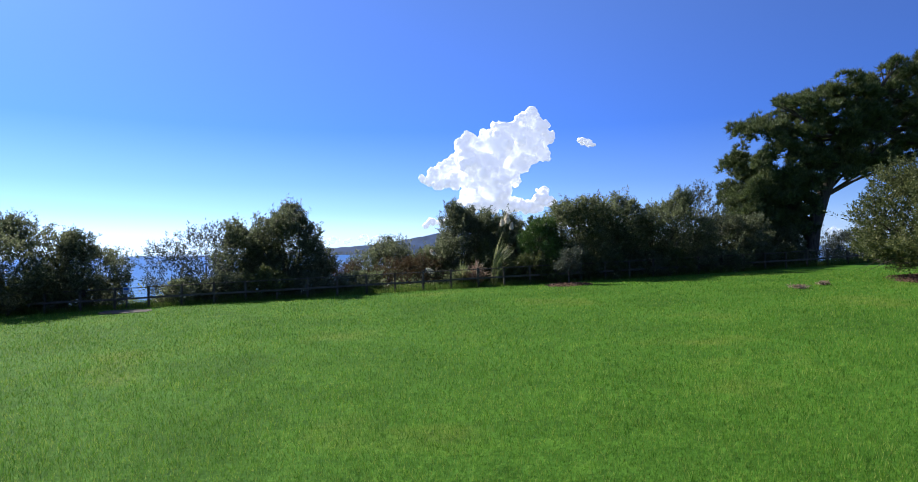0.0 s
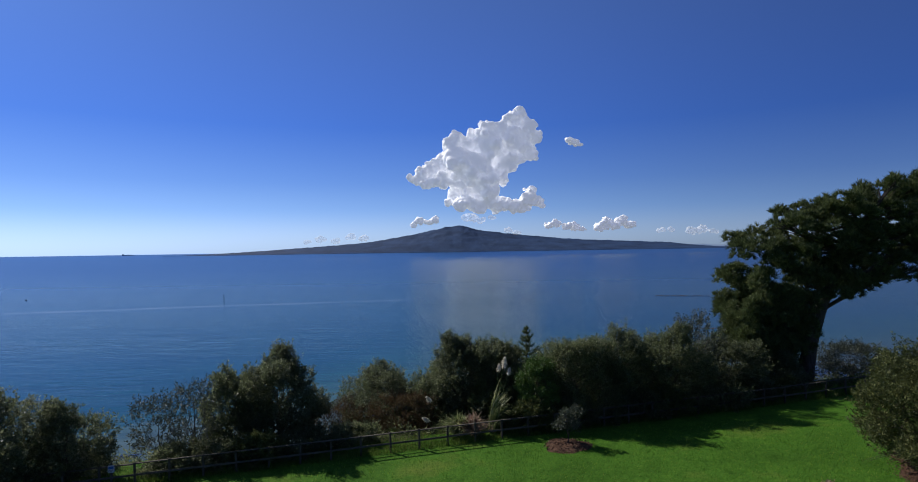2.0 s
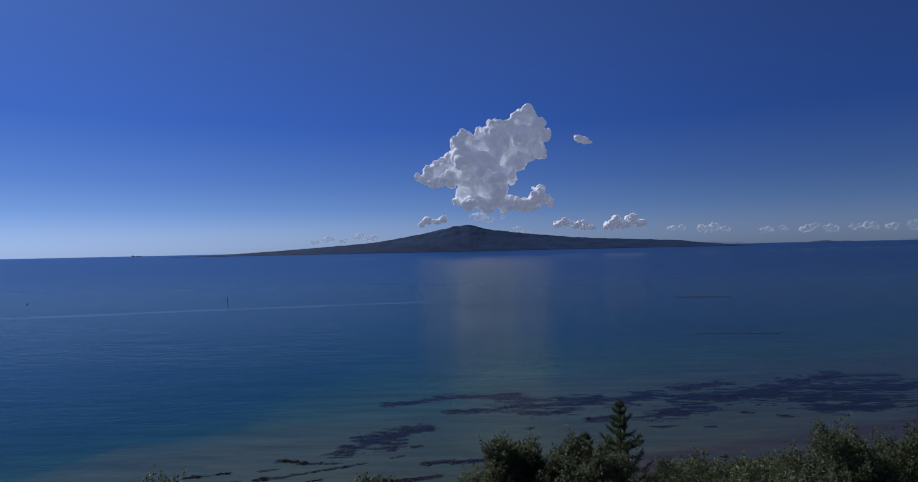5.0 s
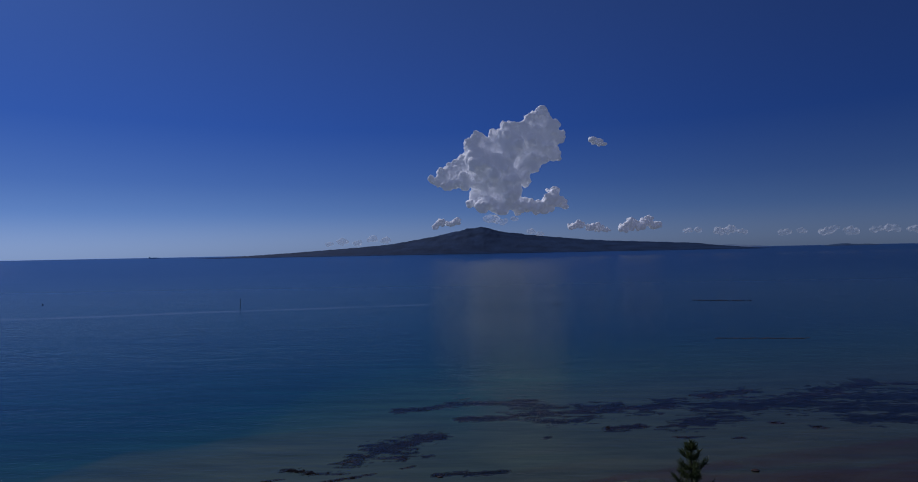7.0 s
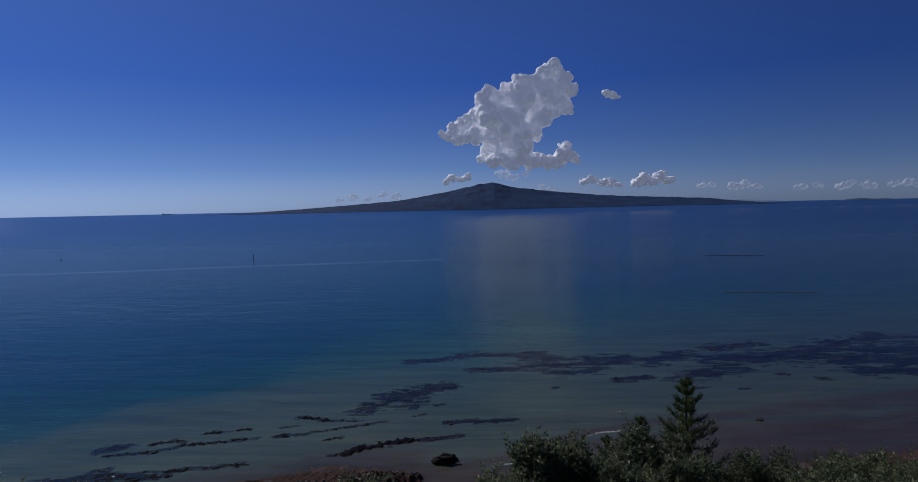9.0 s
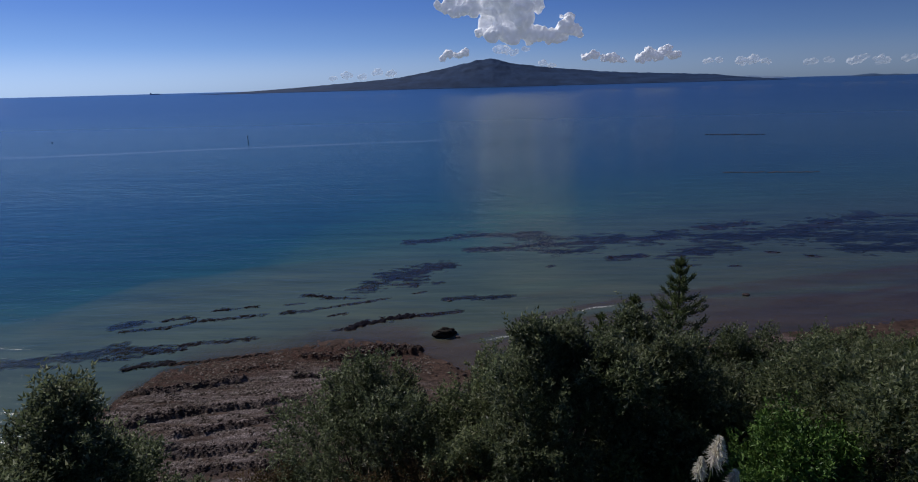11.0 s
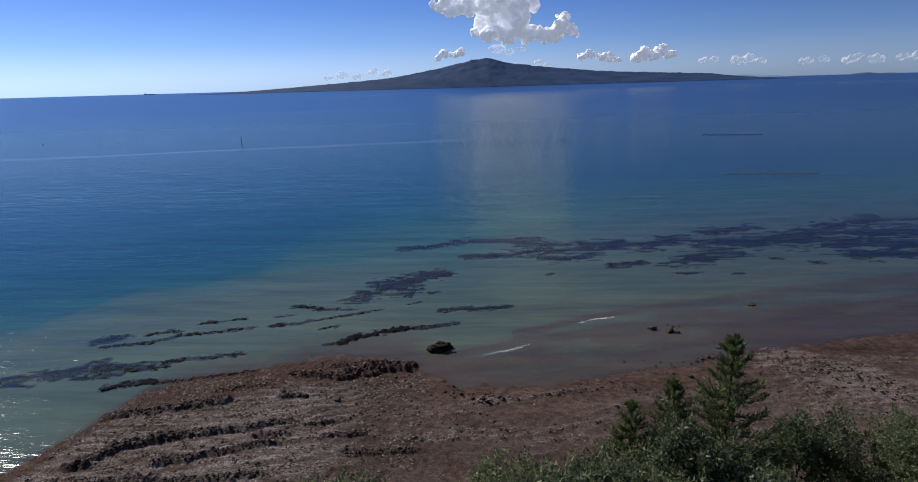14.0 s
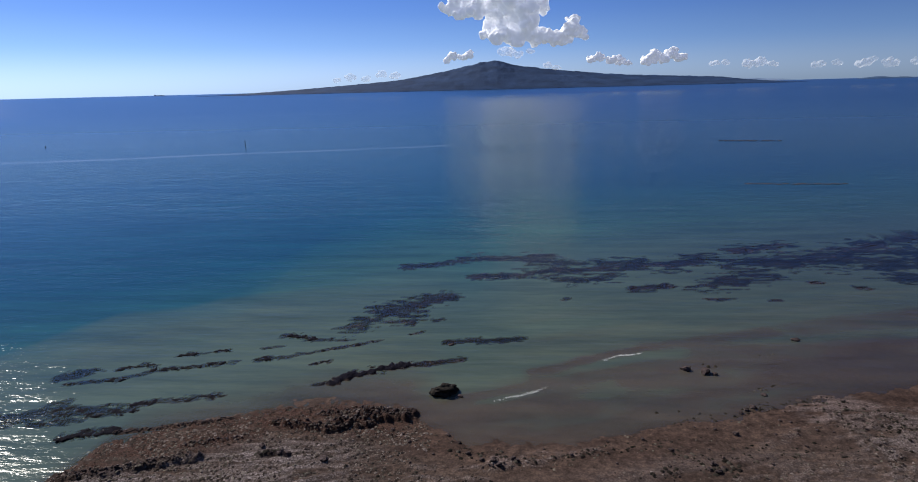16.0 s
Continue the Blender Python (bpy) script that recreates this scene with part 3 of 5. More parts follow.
# low beds of broken stone lying in the sand: x0, y0, x1, y1, half width, share of pale stone
BEDS = (
    (-4, 113.6, 4, 115.6, 1.3, 0.9), (4, 115.6, 13, 118.6, 0.7, 0.6), (4, 105.2, 10, 107, 0.8, 0.9), (10, 107, 16.5, 109.4, 0.6, 0.7), (-14, 111.2, -4, 111.2, 0.7, 0.7), (-14, 113.6, -5, 113.6, 0.6, 0.5), (-6, 105.4, 2, 106, 1.4, 1.0), (-14, 104, -5, 104.4, 1.2, 1.0), (5, 103.8, 11, 104.4, 0.7, 0.8),
    (13, 112, 20, 113.5, 0.8, 0.4), (27, 111.4, 33, 112, 0.5, 0.6), (35, 119, 41, 122.6, 0.7, 0.4), (41, 123, 47, 124.6, 0.5, 0.5), (17, 104.6, 28, 107, 1.3, 0.5), (30, 106, 42, 110, 2.0, 0.45), (36, 113, 46, 115, 1.6, 0.5),
    (49, 127.5, 51, 118, 1.6, 1.0), (51, 118, 47, 106, 2.0, 0.9), (53, 127, 60, 120, 2.2, 0.9), (60, 120, 66, 110, 2.6, 0.8), (55, 114, 58, 104, 2.4, 0.8), (62, 128, 74, 128, 1.6, 0.6),
)
# edge of the cloudy water off the platform
SILT_X = (-200, -125, -102, -97, -90, -79, -69, -47, -20, 20, 80)
SILT_Y = (112, 132, 148, 160, 170, 174, 183, 191, 190, 176, 165)


def along(x, y, seg):
    x0, y0, x1, y1 = seg[:4]
    dx, dy = x1 - x0, y1 - y0
    t = np.clip(((x - x0) * dx + (y - y0) * dy) / (dx * dx + dy * dy), 0, 1)
    return np.hypot(x - x0 - t * dx, y - y0 - t * dy)


def shore_fields(x, y):
    """Height of beach and seabed, and the shares of rock, weed and pale stone."""
    d = y - np.interp(x, SHORE_X, SHORE_Y) - 2.0 * (fbm(x * 0.12, y * 0.12, 5, 3) - 0.5)
    tilt = 1 + 1.1 * smooth01(-x, 10, 110)
    bed = SEA_Z - np.where(d > 0, ((0.006 + 0.016 * smooth01(-x, -8, 12)) * d + 0.00014 * d * d) * tilt, 0.03 * d)
    bars = fbm(x * 0.035 - y * 0.015, y * 0.17 - x * 0.055, 8, 3)
    bed = bed + (0.16 + 0.5 * smooth01(x, -12, 8)) * (bars - 0.66) * smooth01(-d, -60, -35) * smooth01(d, -4, 6)
    bend = 3.0 * (fbm(x * 0.06, y * 0.06, 91, 3) - 0.5)
    for s in BARS:
        q = along(x, y + bend, s) / (1.5 * s[4])
        a = smooth01(1.2 - q + 0.9 * (bars - 0.5), 0.0, 0.9)
        bed = np.maximum(bed, bed + a * (SEA_Z + s[5] - bed))
    bed = np.where(d > 1.5, np.minimum(bed, SEA_Z - 0.07), bed)
    bed = bed + 5.0 * smooth01(-d, 34, 70) + 0.1 * (fbm(x * 0.4, y * 0.4, 12, 3) - 0.5)
    rough = fbm(x * 0.22 - y * 0.08, y * 0.85, 21, 5, 0.6)
    lump = fbm(x * 1.1, y * 1.3, 27, 3)
    rock, z = np.zeros_like(x), bed.copy()
    wx, wy = 4.0 * (fbm(x * 0.11, y * 0.11, 31, 3) - 0.5), 3.2 * (fbm(x * 0.11, y * 0.11, 37, 3) - 0.5)
    for s in RIDGES:
        w = min(1, s[4] / 3)
        q = along(x + wx * w, y + wy * w, s) / (1.35 * s[4])
        a = smooth01(1.25 - q + (2.4 if s[4] < 1.9 else 3.8) * (rough - 0.52) + (1.3 if s[4] < 1.9 else 0.6) * (lump - 0.5), 0.0, 0.6)
        z = np.maximum(z, bed + smooth01(a, 0.2, 1.0) * (SEA_Z + s[5] + (0.0 if s[4] < 1.6 else -0.12) + 0.5 * (lump - 0.6) - bed))
        rock = np.maximum(rock, smooth01(a, 0.0, 0.55))
    wide = fbm(x * 0.17, y * 0.4, 41, 3)
    block = fbm(x * 1.9, y * 1.2, 45, 2)
    for s in LEDGES:
        q = along(x + 0.15 * wx, y + 0.15 * wy, s) / s[4]
        a = smooth01(1.2 - q / (0.45 + 1.0 * wide) + 1.3 * (lump - 0.5), 0.0, 0.5)
        crack = np.abs((x * 0.62 + 0.25 * y + 1.3 * lump) % 1 - 0.5)
        z = np.maximum(z, bed + a * s[5] * (0.2 + 0.9 * block) * (0.55 + 0.9 * np.minimum(crack, 0.5)))
        rock = np.maximum(rock, 0.38 * a)
    left = smooth01(-x, 8, 26) * smooth01(-d, -1.0, 1.5)
    weed = left * smooth01(-d, -1, 2) * (1 - smooth01(-d, 7, 12)) * smooth01(rough, 0.3, 0.5)
    pale = smooth01(-x, 15, 30) * smooth01(-d, 7, 14) * smooth01(rough, 0.34, 0.52)
    # thin beds of stone, stepping up one after another
    run = (y - 0.26 * x + 2.4 * rough + 9.0 * (fbm(x * 0.06, y * 0.06, 121, 3) - 0.5)) * 0.42
    step = run % 1
    strata = (0.05 + 0.3 * smooth01(fbm(x * 0.09, y * 0.2, 111, 3), 0.3, 0.7)) * np.where(step < 0.82, step / 0.82, (1 - step) / 0.18)
    pale = pale * np.where(x < 10, 0.5 + 0.5 * smooth01(step, 0.15, 0.75), 0.0)
    stony = smooth01(-d, 7, 11) * smooth01(x, -24, -8) * smooth01(fbm(x * 0.07, y * 0.2, 81, 4), 0.50, 0.57)
    spit = smooth01(1.3 - along(x + wx, y + wy, (51, 129, 64, 116)) / 6.0 + 1.6 * (rough - 0.5), 0.1, 0.7)
    pale = np.maximum(pale, np.maximum(0.22 * stony, 0.6 * spit) * smooth01(rough, 0.34, 0.5))
    bedded = np.zeros_like(x)
    for s in BEDS:
        a = smooth01(1.35 - along(x + 0.35 * wx, y + 0.35 * wy, s) / s[4] + 2.6 * (rough - 0.5) + 1.2 * (lump - 0.5), 0.0, 0.8)
        bedded = np.maximum(bedded, a * s[5])
    pale = np.maximum(pale, 0.62 * bedded * smooth01(lump, 0.32, 0.58))
    z = z + 0.28 * bedded * smooth01(block, 0.35, 0.6)
    bench = np.maximum(left * smooth01(-d, 3, 9), np.maximum(pale, 0.5 * stony))
    z = z + strata * bench + (0.3 * (fbm(x * 1.7, y * 1.7, 63, 3) - 0.5)) * np.maximum(left, 0.3 * smooth01(-d, -2, 1)) + 0.4 * (fbm(x * 2.1, y * 2.1, 67, 2) - 0.5) * rock
    wet = (1 - smooth01(-d + 5 * (wide - 0.5), 3, 13)) * (1 - 0.9 * smooth01(d, -0.5, 3.0))
    return z, rock, weed, pale, wet


def water_fields(x, y):
    """Cloudy water off the platform, and the choppy patches over the reef and along its shore."""
    edge = np.interp(x, SILT_X, SILT_Y) + 16.0 * (fbm(x * 0.03, y * 0.03, 101, 4) - 0.5)
    silt = (0.45 * smooth01(edge - y, -1.0, 5.0) + 0.55 * smooth01(edge - y, 0.0, 26.0)) * (1 - 0.85 * smooth01(x, -70, -5))
    chop = np.zeros_like(x)
    for s, share in (((-95, 120, -74, 126.5, 1.4), 0.22), ((-74, 126.5, -52, 132, 0.7), 0.1), ((-85, 84, -65, 103, 3.2), 0.2), ((-66, 104, -61.5, 112, 1.2), 0.14), ((-92, 100, -78, 116, 3.0), 0.05), ((-62, 116, -45, 126, 0.7), 0.08)):
        chop = np.maximum(chop, share * smooth01(1.5 - along(x, y, s) / s[4], 0.0, 1.0))
    return silt, chop * smooth01(fbm(x * 0.5, y * 0.7, 105, 3), 0.42, 0.66)


def attribute(me, name, values):
    at = me.attributes.new(name, "FLOAT", "POINT")
    at.data.foreach_set("value", np.asarray(values, np.float32).ravel())


def build_ground():
    xs = np.concatenate([np.linspace(-400, -70, 34), np.arange(-68, 69, 1.0), np.linspace(70, 400, 34)])
    ys = np.concatenate([np.linspace(-300, -24, 24), np.arange(-22, 92, 1.0)])
    X, Y = np.meshgrid(xs, ys)
    me = raw_mesh("ground", np.stack([X, Y, land_z(X, Y)], -1).reshape(-1, 3), grid_faces(len(xs), len(ys)), LAWN, True)
    me.materials.append(SCRUB)
    c = (Y - (FENCE_Y0 + FENCE_K * X) - 3.0 * np.exp(-((X + 17.2) / 2.0) ** 2))[:-1, :-1].ravel() > 1.5
    me.polygons.foreach_set("material_index", c.astype(np.int32))
    tagged(new("ground", me), "sloping mown green lawn on a cliff top", "lawn", kind="structure")


def build_shore():
    xs = np.concatenate([np.linspace(-400, -112, 30), np.arange(-110, -84, 1.0), np.arange(-84, -10, 0.3), np.arange(-10, 66, 0.5), np.arange(66, 150, 0.9), np.linspace(151, 420, 50)])
    ys = np.concatenate([np.arange(72, 86, 0.9), np.arange(86, 129, 0.3), np.arange(129, 158, 0.42), np.arange(158, 232, 0.7), np.linspace(233, 600, 60)])
    X, Y = np.meshgrid(xs, ys)
    z, rock, weed, pale, wet = shore_fields(X, Y)
    me = raw_mesh("beach", np.stack([X, Y, z], -1).reshape(-1, 3), grid_faces(len(xs), len(ys)), SHORE, True)
    for k, v in (("rock", rock), ("weed", weed), ("pale", pale), ("wet", wet)):
        attribute(me, k, v)
    tagged(new("beach", me), "brown sandy beach with dark weedy rock ledges", "beach", kind="structure")


def build_sea():
    far = np.geomspace(424, 4800, 30)
    xs = np.concatenate([-far[::-1], np.linspace(-400, -112, 50), np.arange(-110, -84, 1.2), np.arange(-84, 0, 0.5), np.arange(0, 150, 0.9), np.linspace(151, 420, 60), far])
    ys = np.concatenate([np.arange(74, 108, 1.0), np.arange(108, 160, 0.5), np.arange(160, 232, 0.8), np.linspace(233, 600, 70), np.geomspace(610, 4900, 50)])
    X, Y = np.meshgrid(xs, ys)
    bed, reef = shore_fields(X, Y)[:2]
    depth = SEA_Z - bed
    depth = np.where(Y > 590, 12.0, np.clip(depth, -1, 12))
    Z = SEA_Z + 26.0 * smooth01(Y, 1500, 5200)
    me = raw_mesh("sea", np.stack([X, Y, Z], -1).reshape(-1, 3), grid_faces(len(xs), len(ys)), SEA, True)
    attribute(me, "depth", np.maximum(depth, 0.0))
    silt, chop = water_fields(X, Y)
    attribute(me, "silt", silt)
    attribute(me, "reef", reef * smooth01(depth, -0.1, 0.05) * (0.84 + 0.16 * smooth01(fbm(X * 0.2 - Y * 0.05, Y * 0.6, 131, 4), 0.36, 0.6)))
    attribute(me, "chop", chop)
    tagged(new("sea", me), "calm blue sea turning green over the shallows", "sea", kind="structure")


build_ground()
build_shore()
build_sea()

# ---- far land ----
def hill_island(name, cx, cy, rx, ry, profile, base, mat, label, seed, nx=360, ny=50, rough=0.06):
    """Low island: profile gives (share of the half width from -1 to 1, height)."""
    u, v = np.linspace(-1, 1, nx), np.linspace(-1, 1, ny)
    U, V = np.meshgrid(u, v)
    px, ph = zip(*profile)
    h = np.interp(U, px, ph)
    x, y = cx + U * rx, cy + V * ry
    h = h * (1 - np.abs(V)) ** 0.9 * (1 + rough * (fbm(x * 0.02, y * 0.02, seed, 4) - 0.5) * 2)
    h = h + 6 * (fbm(x * 0.05, y * 0.05, seed + 3, 4) - 0.5) * np.clip(h / 8, 0, 1) - 1.5
    me = raw_mesh(name, np.stack([x, y, base + h], -1).reshape(-1, 3), grid_faces(nx, ny), mat, True)
    return tagged(new(name, me), label, "island", kind="structure")


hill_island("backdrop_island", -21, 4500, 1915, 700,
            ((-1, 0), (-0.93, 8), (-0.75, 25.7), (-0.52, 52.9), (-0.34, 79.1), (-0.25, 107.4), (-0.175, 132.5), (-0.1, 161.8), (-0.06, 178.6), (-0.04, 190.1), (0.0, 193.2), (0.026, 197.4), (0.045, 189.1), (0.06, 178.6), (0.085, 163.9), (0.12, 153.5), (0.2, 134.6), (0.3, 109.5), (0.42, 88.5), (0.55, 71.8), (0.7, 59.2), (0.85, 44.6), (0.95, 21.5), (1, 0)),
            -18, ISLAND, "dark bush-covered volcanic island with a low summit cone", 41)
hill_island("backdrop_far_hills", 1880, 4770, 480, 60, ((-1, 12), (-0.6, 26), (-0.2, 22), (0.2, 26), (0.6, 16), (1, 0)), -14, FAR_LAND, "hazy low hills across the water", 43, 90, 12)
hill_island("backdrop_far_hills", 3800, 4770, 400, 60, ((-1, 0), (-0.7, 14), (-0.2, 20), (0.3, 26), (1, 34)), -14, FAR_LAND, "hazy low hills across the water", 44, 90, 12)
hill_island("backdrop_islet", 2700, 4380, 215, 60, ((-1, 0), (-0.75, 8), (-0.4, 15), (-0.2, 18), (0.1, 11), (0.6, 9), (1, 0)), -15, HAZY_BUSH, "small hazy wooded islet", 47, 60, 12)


def build_clouds():
    rng = np.random.default_rng(5)
    D = 3000.0

    def place(px, py):
        return np.array([(px - 814) * D / 1000, D, 10 + (421 - 0.0165 * (px - 814) - py) * D / 1000])

    template = bmesh.new()
    bmesh.ops.create_icosphere(template, subdivisions=2, radius=1.0)
    round_ball = np.array([v.co[:] for v in template.verts])
    ball_faces = np.array([[v.index for v in f.verts] for f in template.faces])
    template.free()

    def around(m):
        q = rng.normal(size=(m, 3))
        return q / np.linalg.norm(q, axis=1, keepdims=True)

    def cloud(name, blobs, label, step, mat, lumps=(13, 7), flat=0.6):
        """Great puffs, heads on the puffs and knobs on the heads, grown into one skin."""
        c0 = place(*blobs[0][:2])
        balls = []
        for px, py, r, squash in blobs:
            R = r * D / 1000
            c = place(px, py) - c0 + (0, rng.uniform(-0.6, 0.6) * R, 0)
            form = np.array([1, flat, squash])
            balls.append((c, R * 0.86, form))
            for d in around(lumps[0]):
                r1 = R * rng.uniform(0.26, 0.46)
                c1 = c + d * form * (R * 0.98 - r1 * 0.45)
                balls.append((c1, r1, np.array([1, 0.9, 0.9])))
                if r1 < step * 1.6:
                    continue
                for e in around(lumps[1]):
                    if e @ d > -0.1:
                        r2 = r1 * rng.uniform(0.28, 0.46)
                        balls.append((c1 + e * (r1 - r2 * 0.35), r2, np.ones(3)))
        V = np.concatenate([round_ball * (r * f) + c for c, r, f in balls])
        Fc = np.concatenate([ball_faces + len(round_ball) * k for k in range(len(balls))])
        tmp = new("puffs", raw_mesh("puffs", V, Fc, mat))
        grow = tmp.modifiers.new("skin", "REMESH")
        grow.mode, grow.voxel_size, grow.use_smooth_shade = "VOXEL", step, True
        ease = tmp.modifiers.new("ease", "SMOOTH")
        ease.factor, ease.iterations = 0.5, 2
        bpy.context.view_layer.update()
        me = bpy.data.meshes.new_from_object(tmp.evaluated_get(bpy.context.evaluated_depsgraph_get()))
        bpy.data.objects.remove(tmp)
        me.name = name
        if not me.materials:
            me.materials.append(mat)
        ob = new(name, me)
        ob.location = c0
        tagged(ob, label, "cloud", kind="structure")

    # the spire, the shoulders, the long flank, the body and the trailing foot
    spire = [(924, 188, 11, 1.1), (914, 203, 16, 1), (902, 200, 9, 1), (938, 214, 15, 1), (948, 230, 13, 1), (925, 228, 18, 1)]
    shoulders = [(888, 220, 17, 1), (864, 224, 17, 1), (842, 230, 14, 1), (815, 236, 15, 1), (802, 246, 14, 1), (870, 248, 26, 1), (905, 244, 24, 1), (932, 256, 18, 1), (944, 264, 10, 1), (840, 256, 24, 1)]
    flank = [(812, 272, 26, 1), (790, 280, 20, 1), (770, 288, 16, 1), (755, 298, 15, 0.9), (742, 306, 11, 0.8), (733, 302, 7, 1), (762, 313, 12, 0.7), (786, 308, 18, 0.8)]
    body = [(842, 284, 28, 1), (872, 276, 24, 1), (898, 276, 19, 0.9), (918, 270, 12, 0.9), (824, 302, 26, 0.9), (858, 300, 26, 1), (884, 300, 17, 1), (838, 324, 24, 0.9), (868, 324, 22, 0.9), (808, 334, 15, 0.9), (798, 344, 9, 0.8)]
    foot = [(822, 346, 17, 0.7), (850, 348, 19, 0.7), (880, 348, 20, 0.7), (905, 350, 16, 0.7), (925, 348, 16, 0.8), (936, 336, 15, 1), (942, 325, 9, 1), (950, 343, 11, 0.9), (958, 350, 6, 0.7), (928, 322, 4, 1)]
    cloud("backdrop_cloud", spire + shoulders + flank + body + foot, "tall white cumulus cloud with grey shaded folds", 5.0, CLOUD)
    for blobs in ([(1006, 238, 8, 0.7), (1016, 241, 9, 0.6), (1025, 244, 6, 0.5)], [(738, 383, 8, 0.6), (748, 376, 9, 0.8), (764, 378, 8, 0.6), (774, 374, 8, 0.8)], [(968, 384, 8, 0.6), (980, 380, 9, 0.8), (1000, 386, 10, 0.6), (1014, 385, 9, 0.7), (1026, 390, 7, 0.4)],
                  [(1056, 386, 10, 0.8), (1068, 380, 11, 0.9), (1080, 384, 10, 0.7), (1094, 376, 11, 0.9), (1108, 382, 10, 0.8)]):
        cloud("backdrop_small_cloud", blobs, "small white fair-weather cloud near the horizon", 3.4, CLOUD, (12, 5))
    for blobs in ([(1160, 392, 8, 0.4), (1176, 390, 7, 0.5)], [(1212, 392, 10, 0.5), (1230, 390, 10, 0.6), (1250, 393, 8, 0.4)], [(835, 370, 14, 0.35), (850, 374, 11, 0.3), (872, 370, 7, 0.3)], [(900, 392, 8, 0.4), (914, 396, 7, 0.3)],
                  [(556, 412, 7, 0.6), (580, 408, 9, 0.5), (604, 410, 8, 0.5), (630, 404, 9, 0.6), (652, 406, 9, 0.5)]):
        cloud("backdrop_small_cloud", blobs, "thin pale cloud low in the sky", 3.4, CLOUD_THIN, (12, 5))
    for blobs in ([(1320, 394, 10, 0.3), (1345, 392, 8, 0.4)], [(1385, 393, 12, 0.35), (1400, 388, 8, 0.6), (1430, 392, 13, 0.3), (1465, 390, 11, 0.4), (1500, 388, 12, 0.4), (1530, 390, 11, 0.4), (1565, 388, 12, 0.5), (1600, 388, 13, 0.5)]):
        cloud("backdrop_small_cloud", blobs, "faint white bank of cloud low over the horizon", 3.4, CLOUD_HAZY, (12, 5))


build_clouds()

# ---- trees and shrubs ----
def crown_leaves(rng, lobes, n, leaf, width, clump, per, droop=0.0, star=False):
    """Clumps of leaves on the skins of the lobes (x, y, z, r), uneven, with gaps."""
    L = np.array(lobes, float)
    w = L[:, 3] ** 2
    m = max(1, n // per)
    pick = rng.choice(len(L), m, p=w / w.sum())
    d = rng.normal(size=(m, 3))
    d /= np.linalg.norm(d, axis=1, keepdims=True)
    d[:, 2] = np.where(d[:, 2] < -0.35, -d[:, 2] * 0.7, d[:, 2])
    k = 3.1 / L[pick, 3]
    bump = 0.5 + 0.5 * np.sin(d[:, 0] * 5 * k + pick) * np.sin(d[:, 1] * 4.6 * k + 2 * pick) * np.sin(d[:, 2] * 5.3 * k)
    r = L[pick, 3] * (0.42 + 0.58 * rng.random(m) ** 0.6) * (0.9 + 0.22 * bump)
    c = L[pick, :3] + d * r[:, None] * np.array([1, 1, 0.9])
    c = np.repeat(c, per, 0)
    out = np.repeat(d, per, 0)
    q = rng.normal(size=(len(c), 3))
    q /= np.linalg.norm(q, axis=1, keepdims=True)
    if star:
        ax = q * 0.9 + 0.7 * out + np.array([0, 0, 0.75])
        pos = c + q * 0.02
    else:
        pos = c + q * clump * rng.random((len(c), 1)) ** 0.5
        ax = q + 0.9 * out + rng.normal(size=q.shape) * 0.4
    s = rng.uniform(0.65, 1.25, len(c))
    return leaves(pos, ax, leaf * s, width * s, rng, droop, True)


